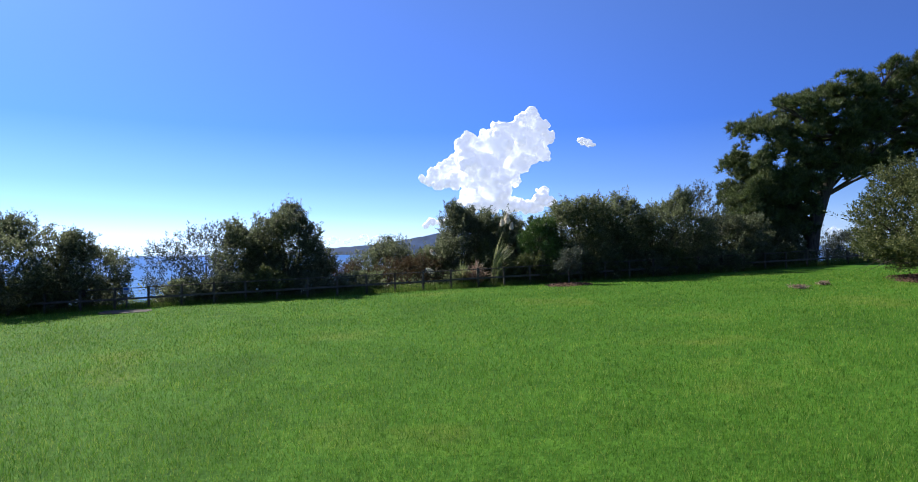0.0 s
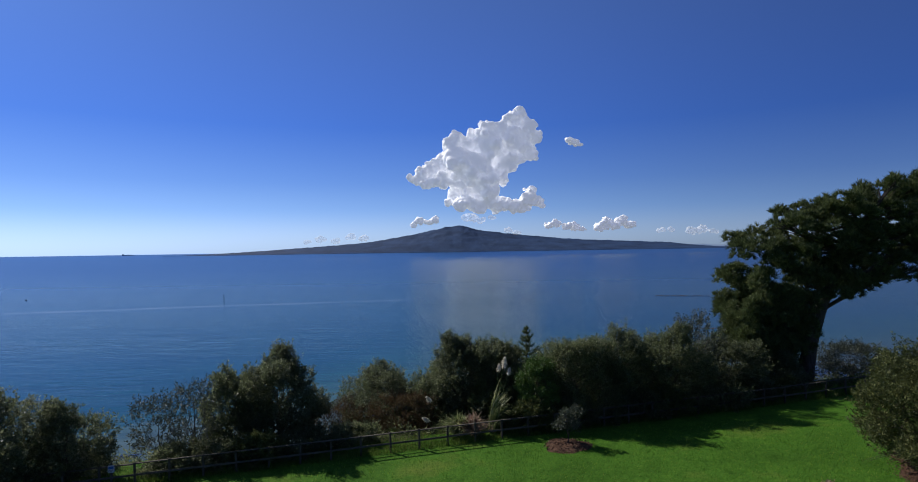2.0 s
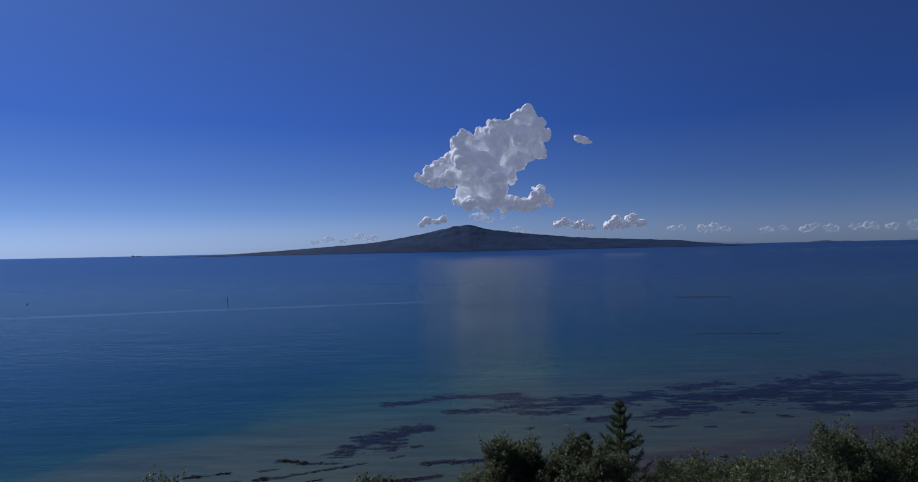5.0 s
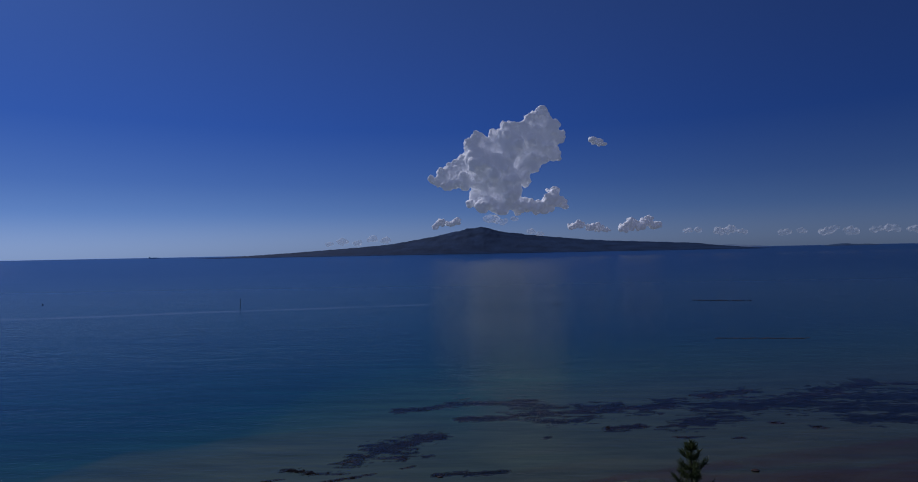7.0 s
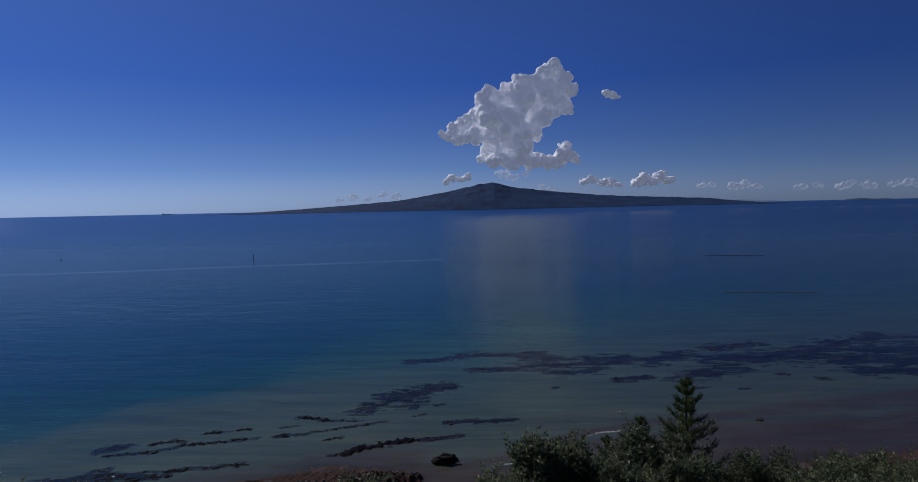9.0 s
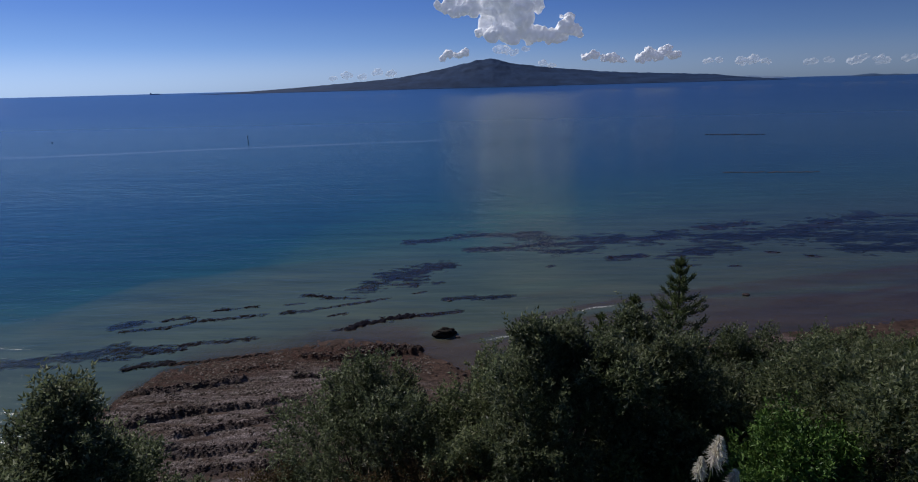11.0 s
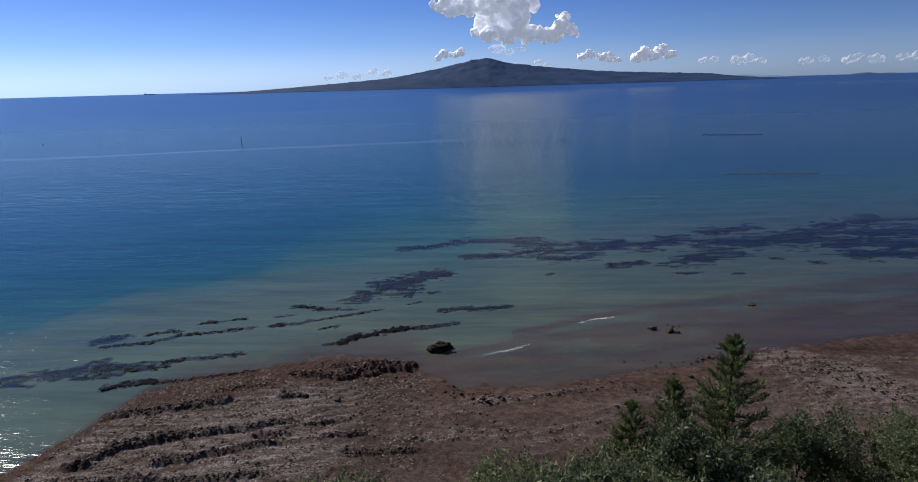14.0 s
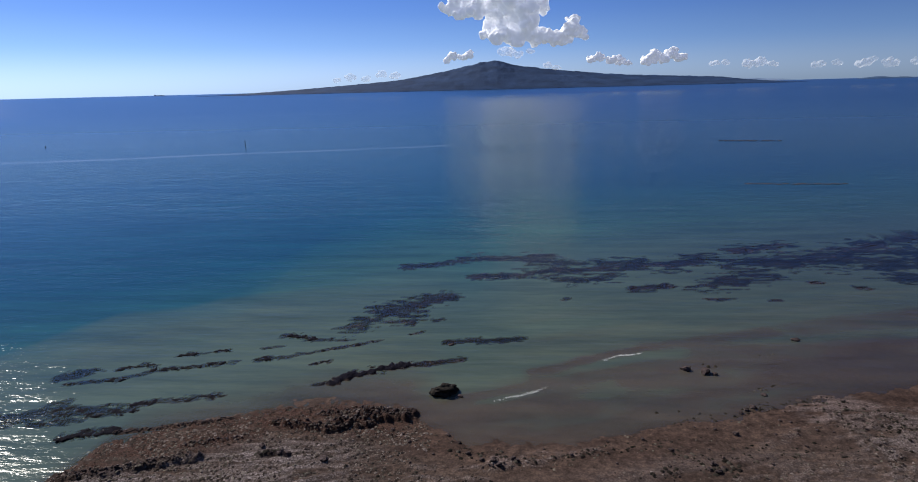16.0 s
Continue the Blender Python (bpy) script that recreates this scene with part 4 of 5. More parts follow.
def dome_leaves(rng, rx, ry, z0, z1, n, leaf, width, per=16, sprig=0.34, knobs=22, shoots=0.2):
    """A knobbly dome of leafy sprigs from the ground to the top, thinner between the knobs, with stray shoots."""
    m = max(1, n // per)
    d = rng.normal(size=(int(m * 3.0), 3))
    d /= np.linalg.norm(d, axis=1, keepdims=True)
    d[:, 2] = np.where(d[:, 2] < -0.75, -d[:, 2], d[:, 2])
    K = rng.normal(size=(knobs, 3))
    K[:, 2] = np.abs(K[:, 2]) - 0.35
    K /= np.linalg.norm(K, axis=1, keepdims=True)
    big = rng.uniform(0.25, 1.05, knobs)
    bump = (np.exp(-(1 - d @ K.T) * 15.0) * big).max(1)
    k2 = rng.normal(size=(knobs * 5, 3))
    k2 /= np.linalg.norm(k2, axis=1, keepdims=True)
    tuft = (np.exp(-(1 - d @ k2.T) * 110.0) * rng.uniform(0.5, 1.0, knobs * 5)).max(1)
    bump = np.minimum(1.0, 0.72 * bump + 0.34 * tuft)
    keep = rng.random(len(d)) < 0.04 + 1.0 * bump * bump + 0.25 * tuft
    d, bump = d[keep][:m], bump[keep][:m]
    p = 2.7
    s = (np.abs(d) ** p).sum(1) ** (-1 / p)
    f = (0.5 + 0.5 * rng.random(len(d)) ** 0.45) * (0.52 + 0.57 * bump)
    stray = rng.random(len(d)) < shoots
    f = np.where(stray, f * rng.uniform(1.0, 1.09, len(d)), f)
    H = z1 - z0
    c = d * (s * f)[:, None]
    c = np.stack([c[:, 0] * rx, c[:, 1] * ry, z0 + 0.4 * H + c[:, 2] * np.where(c[:, 2] > 0, 0.6, 0.42) * H], 1)
    ax = d * (0.75, 0.75, 0.5) + rng.normal(size=d.shape) * 0.35 + (0, 0, 0.75)
    ax /= np.linalg.norm(ax, axis=1, keepdims=True)
    long = sprig * rng.uniform(0.6, 1.3, len(d)) * np.where(stray, 1.35, 1.0)
    c, ax, long = np.repeat(c, per, 0), np.repeat(ax, per, 0), np.repeat(long, per)
    u = rng.random(len(c)) ** 0.7
    q = rng.normal(size=c.shape)
    q /= np.linalg.norm(q, axis=1, keepdims=True)
    pos = c + ax * (u * long)[:, None] + q * 0.05
    z = rng.uniform(0.6, 1.3, len(c))
    return leaves(pos, q + 0.7 * ax, leaf * z, width * z, rng, 0.0, True)


def limb_paths(rng, foot, lobes, r0, fork=0.35, wobble=0.12):
    """A trunk from the foot and a limb to each lobe."""
    foot = np.array(foot, float)
    L = np.array(lobes, float)
    top = L[:, :3].mean(0)
    knee = foot + (top - foot) * fork
    trunk = [(foot - (0, 0, 0.25), r0 * 1.25), (foot + (knee - foot) * 0.15, r0), (foot + (knee - foot) * 0.6 + rng.normal(size=3) * r0 * 0.4, r0 * 0.85), (knee, r0 * 0.72)]
    limbs = []
    for x, y, z, r in L:
        end = np.array([x, y, z]) + rng.normal(size=3) * r * 0.25
        a = knee + (end - knee) * 0.35 + rng.normal(size=3) * wobble * r + (0, 0, 0.1 * r)
        b = knee + (end - knee) * 0.7 + rng.normal(size=3) * wobble * r
        limbs.append([(knee - (knee - foot) * 0.08, r0 * 0.5), (a, r0 * 0.36), (b, r0 * 0.22), (end, r0 * 0.1)])
        limbs[-1] = [limbs[-1]]
        for _ in range(4):
            tip = end + np.clip(rng.normal(size=3), -1.3, 1.3) * r * 0.6
            limbs[-1].append([(b, r0 * 0.16), ((b + tip) / 2 + rng.normal(size=3) * 0.08 * r, r0 * 0.1), (tip, r0 * 0.04)])
    return trunk, limbs


def plant(name, base, lobes, n, label, category, seed, leaf_mat, leaf=0.115, width=0.06, clump=0.2, per=16, r0=0.12, bark=None, group="", star=False, droop=0.0, fork=0.35, dome=None, **shape):
    """A tree or shrub: trunk, limbs and a crown; lobes are relative to the base."""
    rng = np.random.default_rng(seed)
    z = float(land_z(base[0], base[1])) if len(base) == 2 else base[2]
    ob = empty(name, (base[0], base[1], z), label, category, group)
    trunk, limbs = limb_paths(rng, (0, 0, 0), lobes, r0, fork)
    part("trunk", raw_mesh("trunk", *tubes([trunk], 9), bark or BARK, True), ob)
    for limb in limbs:
        part("limb", raw_mesh("limb", *tubes(limb, 5), bark or BARK, True), ob)
    V, Fc = dome_leaves(rng, *dome, n, leaf, width, per, **shape) if dome else crown_leaves(rng, lobes, n, leaf, width, clump, per, droop, star)
    part("crown", raw_mesh("crown", V, Fc, leaf_mat), ob)
    return ob


def lobes_in(rng, rx, ry, z0, z1, count, small=(0.28, 0.42)):
    """Lobes filling a crown of half widths rx, ry between heights z0 and z1."""
    out, R = [], min(rx, ry, (z1 - z0) / 2)
    for k in range(count):
        r = R * rng.uniform(*small) * 1.45
        a, q = k * 2.399 + rng.uniform(-0.4, 0.4), math.sqrt((k + 0.5) / count)
        h = (0.05, 0.5, 0.95)[k % 3] + rng.uniform(-0.1, 0.1)
        dome = math.sqrt(max(0.05, 1 - (q * 0.72) ** 2))
        zz = z0 + r * 0.8 + (z1 - z0 - 1.8 * r) * h * dome
        out.append((math.cos(a) * q * (rx - r * 0.8), math.sin(a) * q * (ry - r * 0.8), zz, r))
    out.append((rng.uniform(-0.2, 0.2) * rx, 0, z1 - R * 0.4, R * 0.4))
    return out


ROW = "trees along the cliff-top fence"
def row_tree(x, y, rx, ry, top, low, n, mat, seed, label, count=12, name="coastal_tree", category="tree", **kw):
    rng = np.random.default_rng(seed + 100)
    g = float(land_z(x, y))
    kw = {"leaf": 0.105, "width": 0.055, "fork": 0.12, "knobs": 22 + int(7 * rx), **kw}
    return plant(name, (x, y), lobes_in(rng, rx * 0.85, ry * 0.85, low, top - g - 0.2, count), int(n * 3.4), label, category, seed, mat, group=ROW if category == "tree" else "shrubs along the fence",
                 dome=(rx * 1.12, ry * 1.12, low - 0.5, top - g - 0.05), **kw)


row_tree(-24.4, 30.0, 4.2, 3.1, 3.5, -0.1, 27000, LEAF_DARK, 1, "dense dark coastal tree spreading over the fence", 16)
row_tree(-20.2, 31.0, 2.1, 1.9, 2.5, 0.0, 10000, LEAF_DARK, 2, "dark rounded shrub beside the fence", 8, "coastal_shrub", "shrub")
row_tree(-31.4, 29.6, 4.2, 2.8, 3.2, -0.1, 15000, LEAF_DARK, 3, "dense dark coastal tree behind the fence", 12)
row_tree(-17.0, 34.2, 1.6, 1.3, 1.9, 0.1, 2000, LEAF_GREY, 4, "thin open shrub with bare grey stems", 8, "open_shrub", "shrub", bark=TWIG, r0=0.06, sprig=0.5, shoots=0.3)
row_tree(-14.8, 33.6, 1.6, 1.3, 2.9, 0.3, 1900, LEAF_GREY, 5, "leggy shrub with many bare grey stems", 10, "open_shrub", "shrub", bark=TWIG, r0=0.07, sprig=0.5, shoots=0.3)
row_tree(-10.7, 36.0, 2.6, 2.3, 4.2, 0.0, 24000, LEAF_DARK, 6, "dense dark-leaved domed coastal tree behind the fence", 16)
row_tree(-13.2, 35.8, 2.2, 2.0, 3.0, 0.0, 14000, LEAF_MID, 26, "lower spreading coastal tree behind the fence", 12)
row_tree(-8.0, 38.6, 2.0, 1.6, 0.4, 0.0, 6000, LEAF_RUST, 7, "low rust-brown bush behind the fence", 7, "low_bush", "bush", leaf=0.09, width=0.03)
row_tree(-5.4, 41.5, 2.7, 2.4, 2.6, 0.2, 16000, LEAF_DARK, 8, "dark coastal tree with knobbly branch ends", 11)
row_tree(-3.4, 38.6, 2.2, 1.6, 0.9, 0.0, 7000, LEAF_RUST, 9, "low reddish-brown bush beside pampas grass", 7, "low_bush", "bush", leaf=0.09, width=0.03)
row_tree(0.5, 40.0, 2.2, 2.1, 4.4, 0.4, 24000, LEAF_DARK, 10, "tall dense dark coastal tree on the cliff edge", 14)
row_tree(3.0, 41.3, 2.3, 2.2, 3.7, 0.4, 18000, LEAF_DARK, 11, "dark coastal tree on the cliff edge", 11)
row_tree(5.0, 37.3, 1.3, 1.4, 3.5, 0.4, 11000, LEAF_BRIGHT, 12, "bright green leafy shrub among darker trees", 10, "green_shrub", "shrub", leaf=0.09, width=0.05)
row_tree(7.6, 38.2, 2.6, 2.4, 4.7, 0.3, 22000, LEAF_MID, 13, "rounded grey-green coastal tree behind the fence", 13)
row_tree(10.4, 39.0, 2.0, 1.9, 4.7, 0.3, 11000, LEAF_MID, 14, "upright coastal tree with open top", 10)
row_tree(13.8, 39.6, 2.7, 2.2, 4.8, 0.3, 15000, LEAF_MID, 15, "grey-green coastal tree with twiggy crown", 12)
row_tree(16.2, 40.8, 1.8, 1.7, 5.5, 1.4, 2600, LEAF_GREY, 16, "half-bare tree with pale twigs", 10, "bare_tree", bark=TWIG, r0=0.08, sprig=0.5, shoots=0.3)
row_tree(18.8, 41.5, 2.8, 2.3, 3.4, 0.1, 15000, LEAF_DARK, 17, "low dark tree beside the tall pine", 11)
row_tree(22.6, 43.0, 2.4, 2.0, 2.4, 0.1, 9000, LEAF_DARK, 18, "dark shrub under the tall pine", 9, "coastal_shrub", "shrub")
row_tree(31.0, 46.5, 2.4, 2.0, 2.4, 0.1, 6000, LEAF_GREY, 19, "thin grey shrub on the cliff edge", 8, "open_shrub", "shrub", bark=TWIG, r0=0.06, sprig=0.5, shoots=0.3)

# lower shrubs that close the row
for i, (x, off, top) in enumerate(((-26.4, 2.8, 1.8), (-23.2, 3.0, 1.9), (-21.0, 2.9, 1.7), (-13.8, 3.0, 1.3), (-35.5, 0.8, 1.6), (-31, 1.0, 1.4), (-28, 0.9, 1.5), (-24, 1.0, 1.6), (-22.2, 1.4, 1.3), (-15.2, 1.4, 1.3), (-13, 1.2, 1.5), (-11, 1.1, 1.6), (-8.8, 1.8, 1.4), (-6.2, 2.2, 1.2), (2.6, 2.6, 1.8),
                                   (4.6, 1.0, 1.7), (7.2, 0.8, 1.8), (9.4, 0.9, 1.7), (11.6, 0.8, 1.8), (13.6, 0.9, 1.9), (15.6, 0.8, 1.8), (17.6, 0.9, 1.7), (19.8, 1.6, 1.5), (21.8, 2.0, 1.2))):
    y = FENCE_Y0 + FENCE_K * x + off
    row_tree(x, y, 1.5, 1.1, float(land_z(x, y)) + top, 0.0, 4200, (LEAF_DARK, LEAF_MID, LEAF_DARK, LEAF_OLIVE)[i % 4], 300 + i, "low dense shrub filling under the trees", 7, "understory_shrub", "shrub", r0=0.05)

# trees on the seaward slope
for i, (x, y, rx, top, n, mat) in enumerate(((-6.6, 44.6, 1.6, 0.4, 6000, LEAF_MID), (-1.0, 44.0, 2.6, 1.4, 10000, LEAF_MID), (8.2, 47.6, 2.0, 1.0, 10000, LEAF_DARK),
                                             (11.4, 47.0, 2.4, 1.0, 11000, LEAF_MID), (16.5, 48.0, 2.6, 0.2, 9000, LEAF_MID), (10.5, 43.5, 2.6, 1.6, 11000, LEAF_MID), (21.0, 50.0, 3.0, -0.6, 9000, LEAF_OLIVE), (3.6, 46.0, 2.0, 0.9, 8000, LEAF_MID), (9.4, 41.2, 1.9, 3.0, 9000, LEAF_MID), (6.4, 43.2, 1.9, 1.7, 9000, LEAF_DARK), (12.6, 43.2, 2.0, 2.4, 8000, LEAF_OLIVE), (14.2, 45.6, 2.2, 1.0, 8000, LEAF_MID), (-2.2, 42.2, 1.6, 2.0, 7000, LEAF_MID), (-4.6, 43.4, 1.5, 1.2, 6000, LEAF_DARK), (18.0, 44.6, 2.3, 1.6, 8000, LEAF_OLIVE), (1.4, 43.6, 1.9, 1.3, 8000, LEAF_MID), (5.2, 40.4, 1.8, 2.9, 8000, LEAF_MID), (16.2, 43.0, 1.9, 2.6, 7000, LEAF_MID), (13.0, 41.4, 1.7, 3.6, 6000, LEAF_DARK), (3.3, 39.4, 1.6, 2.6, 7000, LEAF_MID), (2.2, 37.8, 1.3, 1.5, 5000, LEAF_OLIVE), (-2.0, 39.8, 1.5, 1.7, 6000, LEAF_MID))):
    row_tree(x, y, rx, rx * 0.9, top, 0.1, n, mat, 30 + i, "leafy coastal tree on the seaward slope", 10, "slope_tree")


def build_pine():
    """The tall pine: leaning trunk and flat-topped masses of needle tufts."""
    rng = np.random.default_rng(77)
    x, y = 26.6, 45.5
    z = float(land_z(x, y))
    side = (-6.6, -6.3, -5.4, -3.3, -1.2, 1.0, 3.9, 6.0, 8.9, 11.5, 13.0)
    high = (6.8, 9.6, 11.4, 12.8, 13.3, 14.1, 14.7, 15.6, 15.3, 14.0, 12.0)
    low = (5.0, 2.6, 1.2, 0.7, 1.0, 4.6, 6.4, 7.0, 7.8, 8.6, 9.5)
    lobes = []
    while len(lobes) < 700:
        lx, r = rng.uniform(-5.9, 12.6), rng.uniform(0.4, 0.85)
        zt, zb = np.interp(lx - 0.3, side, high) + 0.55 - r, np.interp(lx, side, low) + 0.3 + 0.4 * r
        if len(lobes) > 440:
            lx = rng.uniform(-5.6, 3.0)
            zt, zb = np.interp(lx - 0.3, side, high) - 0.2 - r, np.interp(lx, side, low) + 0.5
        if len(lobes) > 520:
            lx = rng.uniform(-5.8, -1.0)
            zt, zb = 7.0, np.interp(lx, side, low) + 0.4
        lz = zb + (zt - zb) * rng.random()
        if zt > zb and not (lx > -0.7 and lz < 6.6):
            lobes.append((lx + 0.5 * r, rng.uniform(-2.6, 2.6), lz, r))
    ob = empty("pine_tree", (x, y, z), "tall old pine with leaning trunk and layered dark crown", "tree")
    spine = [((0, 0, -0.4), 0.75), ((0.1, 0, 0.6), 0.6), ((0.5, 0, 3.0), 0.52), ((1.3, 0.1, 5.4), 0.48), ((2.2, 0.1, 7.6), 0.40), ((3.4, 0, 10.2), 0.28), ((4.6, 0, 12.2), 0.15)]
    part("trunk", raw_mesh("trunk", *tubes([spine], 12), BARK, True), ob)
    P = np.array([p for p, _ in spine])
    for lx, ly, lz, r in lobes[::9]:
        i = int(np.argmin(np.abs(P[:, 2] - (lz - 1.6))))
        s, e = P[max(i, 1)], np.array([lx, ly, lz])
        mid = (s + e) / 2 + rng.normal(size=3) * 0.35 - (0, 0, 0.3)
        limb = [[(s, 0.15), (mid, 0.1), (e, 0.03)]]
        for _ in range(6):
            t = e + np.clip(rng.normal(size=3), -1.2, 1.2) * r * 0.6
            limb.append([(mid + (e - mid) * rng.random(), 0.06), (t, 0.02)])
        part("limb", raw_mesh("limb", *tubes(limb, 6), BARK, True), ob)
    V, Fc = crown_leaves(rng, lobes, 520000, 0.4, 0.045, 0.1, 22, 0.05, True)
    part("crown", raw_mesh("crown", V, Fc, NEEDLE), ob)


def build_young_pine(x, y, top, seed, slope=0.43):
    """Whorls of upswept boughs round a straight leader, shorter and shorter upwards."""
    rng = np.random.default_rng(seed)
    z = float(land_z(x, y))
    h = top - z
    ob = empty("young_pine", (x, y, z), "small conical young pine with a pointed leader", "tree")
    part("trunk", raw_mesh("trunk", *tubes([[((0, 0, -0.2), 0.12), ((0, 0, h * 0.5), 0.07), ((0, 0, h), 0.015)]], 7), BARK, True), ob)
    boughs, pos, ax = [], [], []
    down = 0.22
    while down < min(h - 0.4, 4.6):
        L0 = min(1.75, slope * down + 0.1)
        for j in range(6):
            a = 2 * math.pi * (j + rng.uniform(-0.45, 0.45)) / 6 + down * 3
            L = L0 * rng.uniform(0.5, 1.15)
            p0 = np.array([0, 0, h - down + rng.uniform(-0.06, 0.06)])
            p1 = p0 + (math.cos(a) * L * 0.62, math.sin(a) * L * 0.62, 0.10 * L)
            p2 = p0 + (math.cos(a) * L, math.sin(a) * L, 0.42 * L + 0.05)
            boughs.append([(p0, 0.022), (p1, 0.014), (p2, 0.005)])
            m = int(40 + 95 * L)
            u = rng.random(m) ** 0.7
            at = np.where((u < 0.6)[:, None], p0 + (p1 - p0) * (u / 0.6)[:, None], p1 + (p2 - p1) * ((u - 0.6) / 0.4)[:, None])
            pos.append(at + rng.normal(size=(m, 3)) * 0.04 * (0.4 + L))
            ax.append((p2 - p0) / L * 0.7 + rng.normal(size=(m, 3)) * 0.55 + (0, 0, 0.55))
        down += rng.uniform(0.26, 0.4)
    m = 160
    pos.append(np.stack([np.zeros(m), np.zeros(m), h - 0.45 * rng.random(m)], 1))
    ax.append(rng.normal(size=(m, 3)) * 0.4 + (0, 0, 1.0))
    for bough in boughs:
        part("bough", raw_mesh("bough", *tubes([bough], 4), BARK, True), ob)
    pos, ax = np.concatenate(pos), np.concatenate(ax)
    V, Fc = leaves(pos, ax, rng.uniform(0.13, 0.26, len(pos)), 0.03, rng, 0.0, True)
    part("crown", raw_mesh("crown", V, Fc, NEEDLE), ob)


build_pine()
build_young_pine(5.54, 47.1, 3.7, 81, 0.38)
build_young_pine(3.95, 47.2, 2.2, 82, 0.36)
build_young_pine(2.7, 47.2, 1.5, 83, 0.34)

rngh = np.random.default_rng(61)
plant("garden_bush", (23.2, 27.0), lobes_in(rngh, 3.6, 3.6, 0.1, 5.0, 26, (0.24, 0.34)) + [(-3.6, -1.2, 1.2, 1.2), (-3.4, 0.6, 2.4, 1.4), (-2.4, -2.6, 1.2, 1.1), (-3.9, 0.8, 1.0, 1.0), (-2.8, -1.0, 3.6, 1.4)], 125000,
      "large rounded olive-green bush over a mulched bed", "bush", 62, LEAF_OLIVE, leaf=0.12, width=0.055, dome=(4.5, 4.4, -0.8, 5.5), knobs=60, sprig=0.4)
plant("sapling", (6.2, 33.3), [(-0.4, 0, 1.05, 0.4), (0.25, 0.1, 1.0, 0.45), (0.5, 0, 1.75, 0.36), (0.0, 0.1, 1.45, 0.38), (-0.2, -0.2, 1.75, 0.25)], 3000, "young grey-leaved sapling staked in a mulch circle", "tree", 63, LEAF_GREY, leaf=0.1, width=0.045, r0=0.045)


def build_pampas(x, y, stems, seed, label, mat, spread=0.9, high=1.6, n=420, lean=0.0):
    rng = np.random.default_rng(seed)
    z = float(land_z(x, y))
    ob = empty("pampas_grass", (x, y, z), label, "grass")
    V, Fc, k = [], [], 0
    for _ in range(n):
        a, u = rng.uniform(0, 6.28), rng.random() ** 0.7
        r, h = u * spread, high * (1.1 - 0.65 * u) * rng.uniform(0.7, 1.1)
        d = np.array([math.cos(a), math.sin(a), 0])
        p = d * 0.18 * rng.random()
        q, t = p + d * r * 0.5 + (lean * 0.4, 0, h * 0.8), p + d * r * 1.3 + (lean, 0, h * rng.uniform(0.75, 1.15))
        s = np.array([-d[1], d[0], 0]) * 0.03
        V += [p - s, p + s, q + s, q - s, t]
        Fc.append((k, k + 1, k + 2, k + 3))
        Fc.append((k + 3, k + 2, k + 4, k + 4))
        k += 5
    me = bpy.data.meshes.new("tussock")
    me.from_pydata([tuple(v) for v in V], [], [f if f[2] != f[3] else f[:3] for f in Fc])
    me.materials.append(mat)
    part("tussock", me, ob)
    for sx, sy, sz, size in stems:
        e = np.array([sx, sy, sz])
        part("stem", raw_mesh("stem", *tubes([[(e * 0.03, 0.012), (e * 0.5 + (0, 0, 0.12), 0.01), (e, 0.007)]], 5), FLAX, True), ob)
        m = 900
        u = rng.random(m)
        pos = e * (1 + 0.0 * u[:, None]) + np.outer(u - 0.35, e / np.linalg.norm(e)) * size
        axd = rng.normal(size=(m, 3)) * 0.6 + e / np.linalg.norm(e) * 0.8
        PV, PF = leaves(pos, axd + (0.35, 0, 0), size * 0.42 * (1.1 - np.abs(u - 0.4)), 0.018, rng, 0.35)
        part("plume", raw_mesh("plume", PV, PF, PLUME), ob, "pale feathery plume")


build_pampas(2.1, 35.7, [(0.78, 0.6, 4.0, 0.6), (0.46, 0.5, 3.75, 0.42), (1.05, 0.4, 3.55, 0.42)], 91, "tall pampas grass with pale plumes behind the fence", FLAX, 0.8, 2.6, 300, 0.7)
build_pampas(0.1, 35.6, [(-1.75, 0.3, 2.05, 0.4), (-1.9, -0.1, 1.0, 0.4)], 92, "sprawling pampas grass with drooping plumes", FLAX, 1.35, 1.35, 420)
build_pampas(0.95, 35.2, [], 93, "dry pinkish-brown tussock behind the fence", DRY, 1.0, 1.5, 260)

